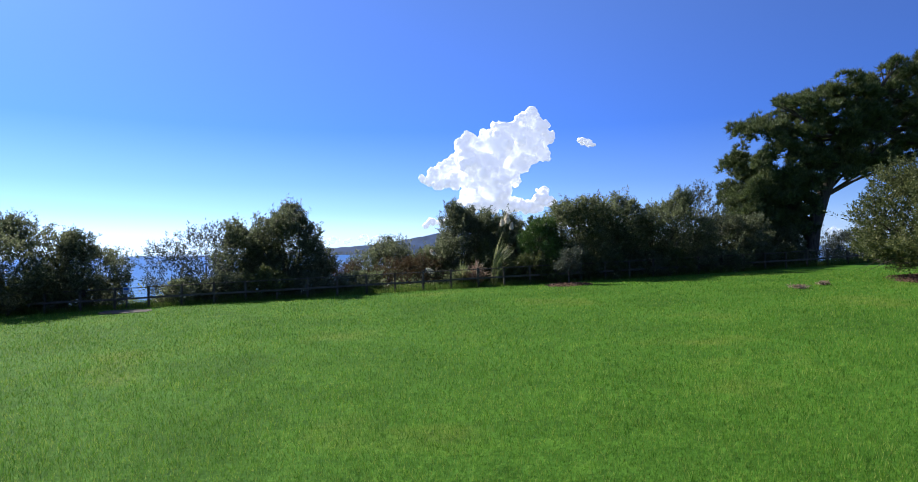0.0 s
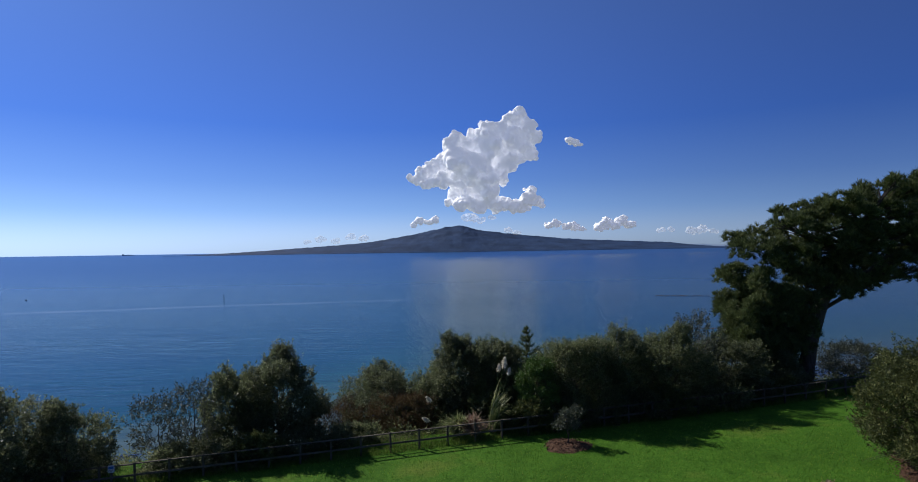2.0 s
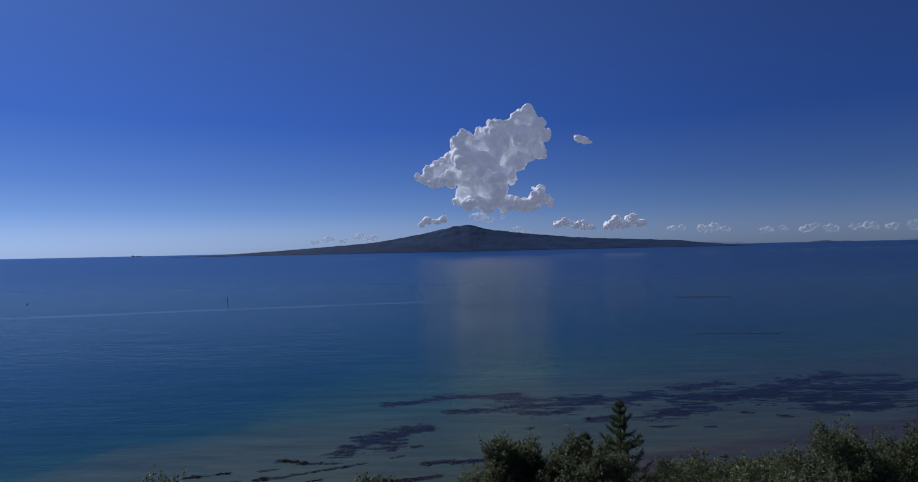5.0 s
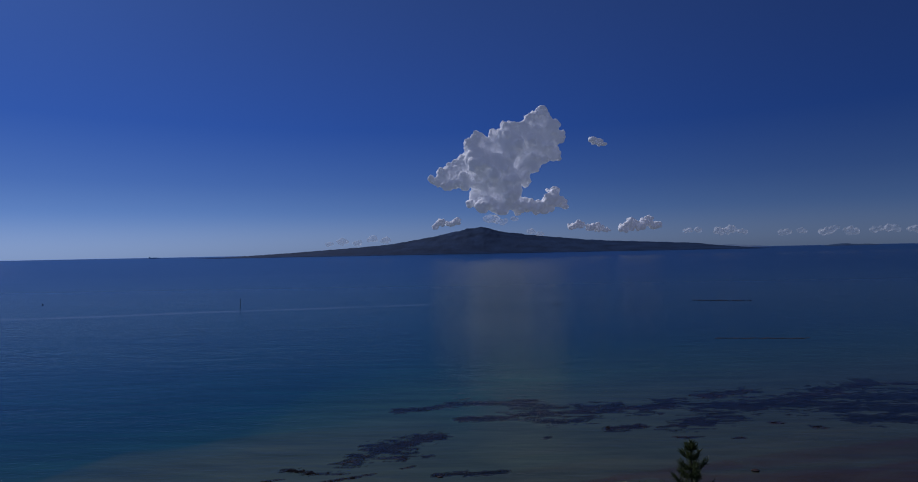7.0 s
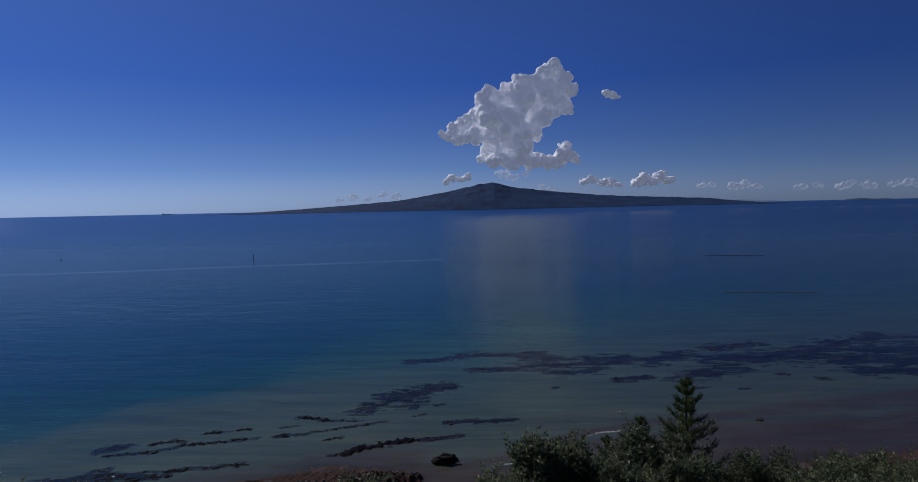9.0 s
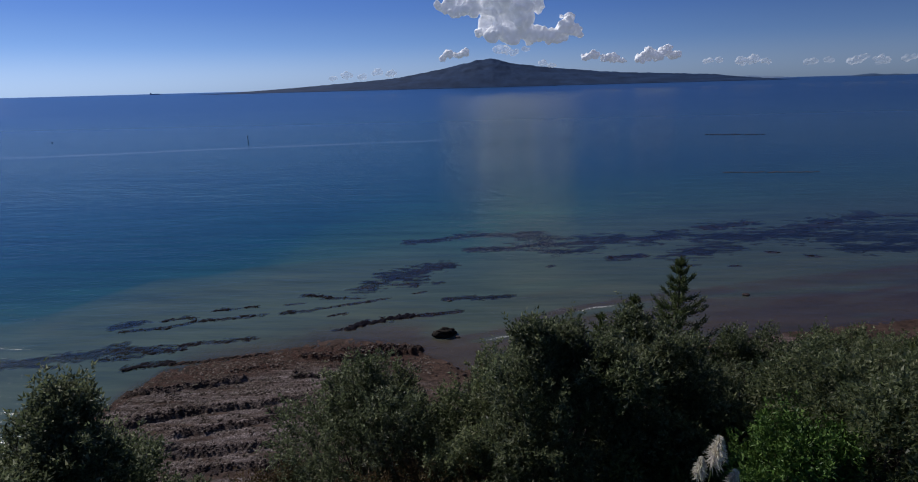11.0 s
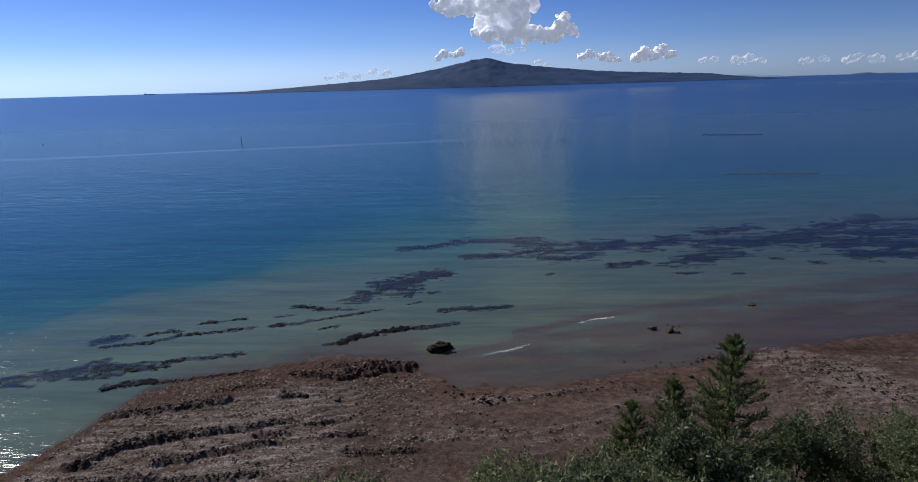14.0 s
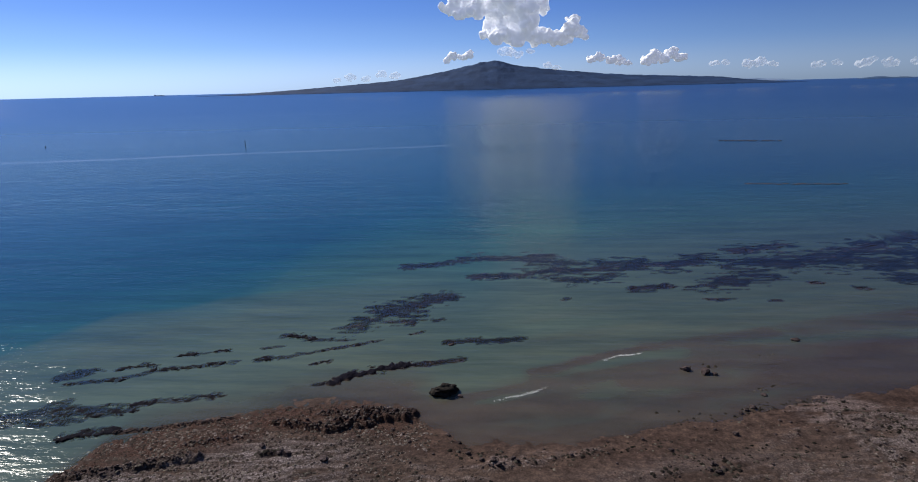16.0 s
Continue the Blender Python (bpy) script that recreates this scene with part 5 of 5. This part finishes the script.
# ---- fence ----
def build_fence():
    u = Vector((1, FENCE_K, 0)).normalized()
    ob = empty("fence", (0, FENCE_Y0, float(land_z(0, FENCE_Y0))), "weathered timber post-and-rail fence with wires", "fence")
    base = Vector(ob.location)
    rot = Matrix.Rotation(math.atan2(u.y, u.x), 4, "Z")
    bm = bmesh.new()
    box(bm, (0.11, 0.11, 1.35), Matrix.Translation((0, 0, 0.45)), 0.012)
    post = bm_mesh(bm, "post")
    post.materials.append(TIMBER)
    step, rnd, tops = 1.62, random.Random(4), []
    for i in range(-30, 28):
        d = i * step - 0.56
        p = Vector((u.x * d, FENCE_Y0 + u.y * d, 0))
        p.z = float(land_z(p.x, p.y))
        tops.append(p)
        part("post", post, ob, m=Matrix.Translation(p - base) @ rot @ pose(0, 0, 0, rnd.uniform(-1.5, 1.5), rnd.uniform(-1.5, 1.5), 0))
    for a, b in zip(tops[::2], tops[2::2]):
        d = b - a
        for h, sz in ((1.06, (0.13, 0.045)), (0.52, (0.04, 0.1))):
            bm = bmesh.new()
            m = Matrix.Translation((a + b) / 2 - base + Vector((0, 0, h))) @ d.to_track_quat("X", "Z").to_matrix().to_4x4() @ Matrix.Translation((0, -0.07 if h < 1 else 0, rnd.uniform(-0.01, 0.01)))
            box(bm, (d.length + 0.02, *sz), m, 0.008)
            part("rail", bm, ob, mat=RAIL)
    for h in (0.25, 0.75, 0.9):
        pts = [(np.array(p - base) + (0, 0.06, h), 0.006) for p in tops]
        part("wire", raw_mesh("wire", *tubes([pts], 4), STEEL), ob)


build_fence()


# ---- ground cover ----
def blades(name, pos, height, width, rng, mat, label, lean=0.35):
    n = len(pos)
    a = rng.uniform(0, 2 * np.pi, n)
    side = np.stack([np.cos(a), np.sin(a), np.zeros(n)], 1) * (width * 0.5)[:, None]
    tip = pos + np.stack([rng.normal(size=n) * lean, rng.normal(size=n) * lean, np.ones(n)], 1) * height[:, None]
    V = np.stack([pos - side, pos + side, tip], 1).reshape(-1, 3)
    tagged(new(name, raw_mesh(name, V, np.arange(3 * n).reshape(-1, 3), mat)), label, "grass", kind="stuff")


def fence_y(x):
    return FENCE_Y0 + FENCE_K * x


def build_grass():
    rng = np.random.default_rng(11)
    n = 300000
    y = 5.0 * np.exp(rng.random(n) * math.log(36 / 5.0))
    x = (rng.uniform(-1, 1, n) + 0.12 * rng.normal(size=n)) * (0.85 * y + 1.8)
    keep = y < fence_y(x) - 0.2
    x, y = x[keep], y[keep]
    far = np.clip(y / 20, 0.35, 1.6)
    tall = 0.6 + 0.8 * fbm(x * 0.6, y * 0.6, 51, 3)
    pos = np.stack([x, y, land_z(x, y) - 0.005], 1)
    blades("lawn_blade_cover", pos, 0.062 * tall * rng.uniform(0.5, 1.6, len(x)), 0.017 * far, rng, BLADE, "short mown grass blades of the lawn")
    n = 52000
    x = rng.uniform(-44, 40, n)
    off = np.abs(rng.normal(size=n)) * 1.6 - 0.25
    y = fence_y(x) + off
    tall = 0.25 + 0.9 * fbm(x * 0.9, y * 0.9, 53, 3) ** 1.5
    pos = np.stack([x, y, land_z(x, y) - 0.02], 1)
    blades("long_grass", pos, 0.62 * tall * rng.uniform(0.5, 1.2, n), np.full(n, 0.022), rng, ROUGH_GRASS, "long unmown grass under the fence", 0.3)


def build_scrub():
    rng = np.random.default_rng(13)
    m = 5200
    x, past = rng.uniform(-46, 44, m), 2.0 + 24 * rng.random(m) ** 1.1
    y = fence_y(x) + past
    c = np.stack([x, y, land_z(x, y) + rng.uniform(0.0, 0.9, m) * (0.4 + fbm(x * 0.3, y * 0.3, 57, 2))], 1)
    c = np.repeat(c, 14, 0)
    q = rng.normal(size=c.shape)
    q /= np.linalg.norm(q, axis=1, keepdims=True)
    V, Fc = leaves(c + q * 0.3 * rng.random((len(c), 1)), q + (0, 0, 0.6), rng.uniform(0.12, 0.24, len(c)), 0.08, rng)
    tagged(new("slope_scrub", raw_mesh("slope_scrub", V, Fc, LEAF_MID)), "low scrub covering the seaward slope", "scrub", kind="stuff")


build_grass()
build_scrub()


def build_pad():
    x, y = -16.1, 27.9
    bm = bmesh.new()
    bmesh.ops.create_circle(bm, cap_ends=True, segments=28, radius=1.0)
    rng = random.Random(8)
    for v in bm.verts:
        f = 1.0 / max(abs(v.co.x), abs(v.co.y)) ** 0.6
        v.co = Vector((v.co.x * f * 1.15 * rng.uniform(0.95, 1.05), v.co.y * f * 0.8 * rng.uniform(0.95, 1.05), 0))
    r = bmesh.ops.extrude_face_region(bm, geom=bm.faces[:])
    bmesh.ops.translate(bm, verts=[g for g in r["geom"] if isinstance(g, bmesh.types.BMVert)], vec=(0, 0, 0.09))
    bmesh.ops.recalc_face_normals(bm, faces=bm.faces)
    me = bm_mesh(bm, "paved_pad")
    me.materials.append(PAVING)
    ob = new("paved_pad", me)
    ob.matrix_world = pose(x, y, float(land_z(x, y)) - 0.04, 0, 0, 12)
    tagged(ob, "worn grey-mauve concrete pad set in the lawn", "paving")


def mulch_bed(name, cx, cy, rx, ry, label, n, seed):
    """A low mound of bark with loose chips on it."""
    rng = np.random.default_rng(seed)
    V, Fc, rings, seg = [(cx, cy, float(land_z(cx, cy)) + 0.10)], [], 5, 26
    for i in range(1, rings + 1):
        for j in range(seg):
            a = j * 2 * math.pi / seg
            r = i / rings * (1 + 0.10 * math.sin(3 * a + seed) + 0.06 * math.sin(7 * a))
            x, y = cx + math.cos(a) * rx * r, cy + math.sin(a) * ry * r
            V.append((x, y, float(land_z(x, y)) + 0.10 * (1 - (i / rings) ** 2) + rng.uniform(0, 0.03) - (0.03 if i == rings else 0)))
    ob = empty(name, (0, 0, 0), label, "mulch")
    bm = bmesh.new()
    vs = [bm.verts.new(v) for v in V]
    for j in range(seg):
        bm.faces.new((vs[0], vs[1 + j], vs[1 + (j + 1) % seg]))
        for i in range(rings - 1):
            a, b = 1 + i * seg, 1 + (i + 1) * seg
            bm.faces.new((vs[a + j], vs[b + j], vs[b + (j + 1) % seg], vs[a + (j + 1) % seg]))
    part("mound", bm, ob, mat=MULCH)
    a, r = rng.uniform(0, 6.28, n), np.sqrt(rng.random(n)) * 0.98
    x, y = cx + np.cos(a) * r * rx, cy + np.sin(a) * r * ry
    pos = np.stack([x, y, land_z(x, y) + 0.10 * (1 - r * r) + 0.02], 1)
    CV, CF = leaves(pos, np.stack([rng.normal(size=n), rng.normal(size=n), 0.25 * rng.random(n)], 1), rng.uniform(0.06, 0.14, n), 0.04, rng)
    chips = part("chip_layer", raw_mesh("chip_layer", CV, CF, CHIP), ob, "loose pale bark chips")
    chips["kind"] = "stuff"


build_pad()
mulch_bed("mulch_circle", 6.1, 33.05, 1.35, 1.25, "round bed of brown bark mulch round a sapling", 700, 71)
mulch_bed("mulch_bed", 23.4, 26.6, 3.5, 3.6, "reddish bark mulch bed under a large bush", 2600, 72)


def twig_heap(x, y, size, seed):
    rng = np.random.default_rng(seed)
    z = float(land_z(x, y))
    ob = empty("twig_heap", (x, y, z), "small heap of dry brown clippings on the lawn", "clippings")
    paths = []
    for _ in range(26):
        a, r = rng.uniform(0, 6.28), size * rng.random()
        p = np.array([math.cos(a) * r, math.sin(a) * r, 0.02 + 0.1 * rng.random()])
        d = np.array([rng.normal(), rng.normal(), 0.3 * rng.random()]) * size * 0.4
        paths.append([(p, 0.012), (p + d, 0.006)])
    part("twig_bundle", raw_mesh("twig_bundle", *tubes(paths, 4), TWIG), ob)
    m = 160
    pos = np.stack([rng.normal(size=m) * size * 0.45, rng.normal(size=m) * size * 0.45, 0.03 + 0.13 * rng.random(m)], 1)
    litter = part("dry_leaf_litter", raw_mesh("dry_leaf_litter", *leaves(pos, rng.normal(size=(m, 3)), 0.11, 0.05, rng), DRY), ob)
    litter["kind"] = "stuff"


twig_heap(14.9, 25.6, 0.35, 73)
twig_heap(16.6, 26.7, 0.25, 74)


def build_sign():
    d = (-17.33 / math.hypot(1, FENCE_K)) * math.hypot(1, FENCE_K)
    y = fence_y(d)
    z = float(land_z(d, y))
    ob = empty("notice_sign", (d, y - 0.09, z), "small white notice with blue panel on a fence post", "sign")
    rot = Matrix.Rotation(math.atan(FENCE_K), 4, "Z")
    bm = bmesh.new()
    box(bm, (0.3, 0.02, 0.36), rot @ Matrix.Translation((0, 0, 0.95)), 0.004)
    part("board", bm, ob, mat=SIGN_WHITE)
    bm = bmesh.new()
    box(bm, (0.24, 0.008, 0.13), rot @ Matrix.Translation((0, -0.015, 1.02)))
    part("panel", bm, ob, "blue panel", SIGN_BLUE)
    for k in range(3):
        bm = bmesh.new()
        box(bm, (0.24 - 0.04 * k, 0.006, 0.02), rot @ Matrix.Translation((-0.02 * k, -0.014, 0.91 - 0.045 * k)))
        part("text_bar", bm, ob, "dark bar of lettering", STEEL)
    bm = bmesh.new()
    box(bm, (0.09, 0.07, 1.5), rot @ Matrix.Translation((0, 0.06, 0.5)), 0.01)
    part("post", bm, ob, mat=TIMBER)


build_sign()

# ---- shore things ----
def rock_mesh(seed, level=2):
    bm = bmesh.new()
    bmesh.ops.create_icosphere(bm, subdivisions=level, radius=1.0)
    off = Vector((seed * 3.1, seed * 1.7, seed * 0.9))
    for v in bm.verts:
        v.co *= 1 + 0.45 * noise.noise(v.co * 1.4 + off) + 0.22 * noise.noise(v.co * 3.3 + off)
        v.co.z *= 0.7
    me = bm_mesh(bm, "rock")
    me.materials.append(ROCK)
    return me


def shore_z(x, y):
    return float(shore_fields(np.array([float(x)]), np.array([float(y)]))[0][0])


def build_rocks():
    rnd = random.Random(17)
    shapes = [rock_mesh(k) for k in range(6)]

    def put(x, y, s, label, name="rock"):
        ob = new(name, rnd.choice(shapes))
        ob.matrix_world = pose(x, y, shore_z(x, y) + s * 0.3, 0, 0, rnd.uniform(0, 360)) @ Matrix.Diagonal((s, s * rnd.uniform(0.6, 0.9), s * rnd.uniform(0.6, 1.0), 1))
        tagged(ob, label, "rock", "rocks scattered on the beach")

    big = new("boulder", rock_mesh(9, 4))
    big.data.materials[0] = BOULDER
    big.matrix_world = pose(-11.2, 133.8, SEA_Z + 0.35, 0, 0, 20) @ Matrix.Diagonal((2.0, 1.5, 1.5, 1))
    tagged(big, "dark weedy boulder standing in the shallows", "rock")
    put(-8.4, 132.8, 0.55, "small dark rock beside a boulder in the shallows")
    for x, y, s in ((-26.2, 114.5, 0.75), (-31.7, 115.4, 0.7), (-33.0, 115.8, 0.5), (-6.4, 116.9, 0.4), (-4.4, 115.5, 0.4), (-2.8, 115.3, 0.45), (-0.1, 115.9, 0.4), (0.4, 115.2, 0.35), (-2.1, 113.9, 0.45), (-2.9, 113.6, 0.3), (21.9, 118.1, 0.4), (32.3, 122.3, 0.45)) + (
                    (26.5, 115.0, 0.5), (26.6, 113.2, 0.55), (27.6, 114.1, 0.4), (25.6, 113.8, 0.4), (18.7, 120.8, 0.3), (37.9, 129.9, 0.6), (36.6, 129.2, 0.45), (35.4, 128.4, 0.4), (31.4, 142.6, 0.9), (34.5, 141.5, 1.0), (36.0, 140.8, 0.6), (41.4, 134.0, 0.6), (-15.1, 119.4, 0.35),
                    (56.6, 155.4, 0.9), (-9.5, 121.5, 0.35), (-7.8, 119.6, 0.3), (-11.2, 152.8, 0.7), (-20.5, 150.0, 0.6), (-24.0, 147.0, 0.5), (12.0, 171.0, 0.6), (-36.2, 117.6, 0.5), (-6.0, 163.0, 0.5), (-4.0, 168.0, 0.5)):
        put(x, y, s, "dark sea-worn rock lying on wet sand" if y < 130 else "dark weedy rock breaking the shallow water")
    # low rocks awash far out
    for x0, y0, x1, y1, m, size, high in ((187, 549, 228, 540, 14, 2.6, 0.5), (122, 336, 165, 333, 16, 2.2, 0.16), (61, 536, 66, 534, 3, 1.3, 0.5)):
        for k in range(m):
            u = (k + rnd.uniform(-0.4, 0.4)) / max(1, m - 1)
            ob = new("rock", rnd.choice(shapes))
            r = size * rnd.uniform(0.6, 1.3)
            ob.matrix_world = pose(x0 + (x1 - x0) * u, y0 + (y1 - y0) * u + rnd.uniform(-1, 1), SEA_Z + 0.02, 0, 0, rnd.uniform(-20, 20)) @ Matrix.Diagonal((r, r * 0.5, high * rnd.uniform(0.6, 1.4), 1))
            tagged(ob, "low dark rock awash far out in the sea", "rock", "rocks awash far out")
    for _ in range(60):
        x = rnd.uniform(-30, 60)
        put(x, np.interp(x, SHORE_X, SHORE_Y) - rnd.uniform(1, 14), rnd.uniform(0.12, 0.28), "small dark stone lying on wet sand")
    # blocky rubble along the ledges
    pile = []
    for seg in LEDGES:
        m = int(math.hypot(seg[2] - seg[0], seg[3] - seg[1]) * 15 * seg[4])
        for _ in range(m):
            t = rnd.random()
            x, y = seg[0] + (seg[2] - seg[0]) * t + rnd.gauss(0, 0.5) * seg[4], seg[1] + (seg[3] - seg[1]) * t + rnd.gauss(0, 0.45) * seg[4]
            pile.append((x, y, rnd.uniform(0.06, 0.22)))
    P = np.array(pile)
    z = shore_fields(P[:, 0], P[:, 1])[0]
    V, Fc, n = [], [], 0
    shapes = [rock_mesh(k + 20, 1) for k in range(6)]
    co = [np.array([v.co[:] for v in me.vertices]) for me in shapes]
    fa = [np.array([p.vertices[:] for p in me.polygons]) for me in shapes]
    for (x, y, r), zz in zip(pile, z):
        k = rnd.randrange(6)
        V.append(co[k] * r + (x, y, zz + r * 0.2))
        Fc.append(fa[k] + n)
        n += len(co[k])
    tagged(new("ledge_rubble", raw_mesh("ledge_rubble", np.concatenate(V), np.concatenate(Fc), ROCK)), "rough dark broken rock along the ledges", "rocks", kind="stuff")


build_rocks()


def strewn(name, x, y, size, rng, mat, label, category):
    """Small five-sided stones or clumps set on the shore."""
    z = shore_fields(x, y)[0]
    k = np.array([(1, 0, 0), (0.2, 0.9, 0.1), (-0.9, 0.3, 0), (-0.4, -0.9, 0.05), (0.7, -0.7, 0), (0.1, 0.05, 0.75)])
    a = rng.uniform(0, 6.28, len(x))
    p = np.broadcast_to(k, (len(x), 6, 3)) * rng.uniform(0.7, 1.25, (len(x), 6, 1)) * size[:, None, None]
    c, s = np.cos(a)[:, None], np.sin(a)[:, None]
    V = np.stack([p[..., 0] * c - p[..., 1] * s + x[:, None], p[..., 0] * s + p[..., 1] * c + y[:, None], p[..., 2] + (z - 0.02)[:, None]], -1).reshape(-1, 3)
    f = np.array([(0, 1, 5), (1, 2, 5), (2, 3, 5), (3, 4, 5), (4, 0, 5)])
    F = (np.arange(len(x))[:, None, None] * 6 + f).reshape(-1, 3)
    tagged(new(name, raw_mesh(name, V, F, mat)), label, category, kind="stuff")


def build_pebbles():
    rng = np.random.default_rng(97)
    x, y = rng.uniform(-62, 72, 6500), 88 + 44 * rng.random(6500)
    keep = (y < np.interp(x, SHORE_X, SHORE_Y) - 1.5) & (fbm(x * 0.12, y * 0.25, 71, 3) > 0.46)
    x, y = x[keep], y[keep]
    strewn("beach_pebbles", x, y, 0.07 + 0.22 * rng.random(len(x)) ** 4, rng, PEBBLE, "scattered pale and dark stones on the beach", "stones")
    x, y = rng.uniform(-68, -8, 16000), 88 + 44 * rng.random(16000)
    w = shore_fields(x, y)[2]
    keep = w > 0.25 + 0.5 * rng.random(16000)
    x, y = x[keep], y[keep]
    strewn("weed_clumps", x, y, 0.08 + 0.2 * rng.random(len(x)) ** 2, rng, WEED, "reddish-brown seaweed clumps on the rock shelf", "seaweed")


def build_rubble():
    """Trails of stones on the sand, and broken slabs all over the rock platform."""
    rng = np.random.default_rng(101)
    xs, ys, rs = [], [], []
    for x0, y0, x1, y1, wide, m, big in ((24, 125.5, 49, 132.5, 0.9, 150, 0.34), (2, 115.5, 24, 120.5, 0.8, 130, 0.26), (23, 118, 29, 113, 1.3, 70, 0.45), (18, 112, 22, 114, 0.8, 30, 0.4), (-9, 117.5, 2, 115.5, 1.0, 60, 0.4),
                                         (30, 143.5, 38, 144.5, 0.7, 26, 0.6), (44, 147.5, 50, 149.5, 0.8, 20, 0.4), (40, 135, 45, 136.5, 0.7, 18, 0.4), (20, 127.5, 29, 128.5, 0.8, 40, 0.32), (-36, 115.8, -33, 116.4, 0.5, 30, 0.4),
                                         (-20, 110, -4, 108, 2.0, 160, 0.26), (49, 131, 60, 124, 3.0, 260, 0.3), (54, 124, 62, 114, 3.5, 260, 0.34), (30, 117, 50, 119, 2.0, 120, 0.24)):
        t = rng.random(m)
        xs.append(x0 + (x1 - x0) * t + rng.normal(size=m) * wide)
        ys.append(y0 + (y1 - y0) * t + rng.normal(size=m) * wide * 0.7)
        rs.append(0.07 + big * rng.random(m) ** 2.2)
    strewn("beach_stones", np.concatenate(xs), np.concatenate(ys), np.concatenate(rs), rng, STONE, "trails of dark sea-worn stones on the wet sand", "stones")
    x, y = rng.uniform(-64, -12, 30000), 86 + 45 * rng.random(30000)
    back = np.interp(x, SHORE_X, SHORE_Y) - y
    keep = (back > 1.0) & (fbm(x * 0.25 - y * 0.06, y * 0.9, 113, 4) > 0.47)
    x, y = x[keep], y[keep]
    xs, ys = [], []
    for x0, y0, x1, y1, wide, share in BEDS:
        m = int((3 + math.hypot(x1 - x0, y1 - y0)) * wide * share * 11)
        t = rng.random(m)
        xs.append(x0 + (x1 - x0) * t + rng.normal(size=m) * wide * 0.7)
        ys.append(y0 + (y1 - y0) * t + rng.normal(size=m) * wide * 0.6)
    xs, ys = np.concatenate(xs), np.concatenate(ys)
    strewn("bed_rubble", xs, ys, 0.05 + 0.22 * rng.random(len(xs)) ** 2.6, rng, SLAB, "broken grey-brown stones on low beds in the sand", "rocks")
    strewn("platform_rubble", x, y, 0.06 + 0.24 * rng.random(len(x)) ** 2.5, rng, SLAB, "broken grey-brown slabs littering the rock platform", "rocks")


def build_foam():
    rng = np.random.default_rng(19)
    for line in (((17.5, 146.0), (21.5, 148.0), (25.4, 149.8)), ((-2.4, 131.3), (1.8, 132.9), (5.8, 136.3))):
        V, Fc, n = [], [], 0
        L = np.array(line)
        for _ in range(220):
            t = 2 * rng.random() ** 1.3 if rng.random() < 0.5 else rng.normal(1.2, 0.35) % 2
            i = int(min(t, 1.999))
            p = L[i] + (L[i + 1] - L[i]) * (t - i) + rng.normal(size=2) * (0.3, 0.14) + (0, 0.5 * math.sin(t * 2.6))
            k = rng.integers(5, 8)
            r = rng.uniform(0.02, 0.08)
            a = np.sort(rng.uniform(0, 6.28, k))
            ring = [(p[0] + math.cos(b) * r * 1.8, p[1] + math.sin(b) * r, SEA_Z + 0.03) for b in a]
            V += ring + [(p[0], p[1], SEA_Z + 0.06)]
            Fc += [(n + j, n + (j + 1) % k, n + k) for j in range(k)]
            n += k + 1
        tagged(new("wave_foam", raw_mesh("wave_foam", V, Fc, FOAM)), "thin white foam of a small breaking wave", "foam", kind="stuff")


build_foam()
build_pebbles()
build_rubble()

# ---- far marks ----
def build_beacon():
    ob = empty("channel_beacon", (-232.0, 579.0, SEA_Z), "dark channel beacon pile standing in the sea", "beacon")
    part("pile", raw_mesh("pile", *tubes([[((0, 0, -3), 0.34), ((0, 0, 4.0), 0.28), ((0, 0, 4.6), 0.2)]], 10), STEEL, True), ob)
    bm = bmesh.new()
    bmesh.ops.create_cone(bm, cap_ends=True, segments=10, radius1=0.45, radius2=0.32, depth=1.1, matrix=Matrix.Translation((0, 0, 5.0)))
    part("top_mark", bm, ob, mat=STEEL)
    b2 = empty("buoy", (-450.0, 610.0, SEA_Z), "small dark buoy floating on the sea", "buoy")
    bm = bmesh.new()
    bmesh.ops.create_cone(bm, cap_ends=True, segments=12, radius1=0.8, radius2=0.35, depth=1.2, matrix=Matrix.Translation((0, 0, 0.35)))
    part("float", bm, b2, mat=STEEL)
    bm = bmesh.new()
    bmesh.ops.create_icosphere(bm, subdivisions=2, radius=0.3, matrix=Matrix.Translation((0, 0, 1.15)))
    part("top_mark", bm, b2, mat=STEEL)


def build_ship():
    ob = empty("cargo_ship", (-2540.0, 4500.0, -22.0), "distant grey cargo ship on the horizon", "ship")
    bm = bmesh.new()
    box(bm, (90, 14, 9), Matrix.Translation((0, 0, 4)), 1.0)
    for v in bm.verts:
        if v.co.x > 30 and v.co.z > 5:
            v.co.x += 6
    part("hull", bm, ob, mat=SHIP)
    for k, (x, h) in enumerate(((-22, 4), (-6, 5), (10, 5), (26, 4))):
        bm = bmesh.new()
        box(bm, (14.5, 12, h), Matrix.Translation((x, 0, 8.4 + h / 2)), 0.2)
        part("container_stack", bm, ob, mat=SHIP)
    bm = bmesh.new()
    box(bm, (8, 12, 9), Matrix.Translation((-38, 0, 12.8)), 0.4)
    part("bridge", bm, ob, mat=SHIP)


build_beacon()
build_ship()
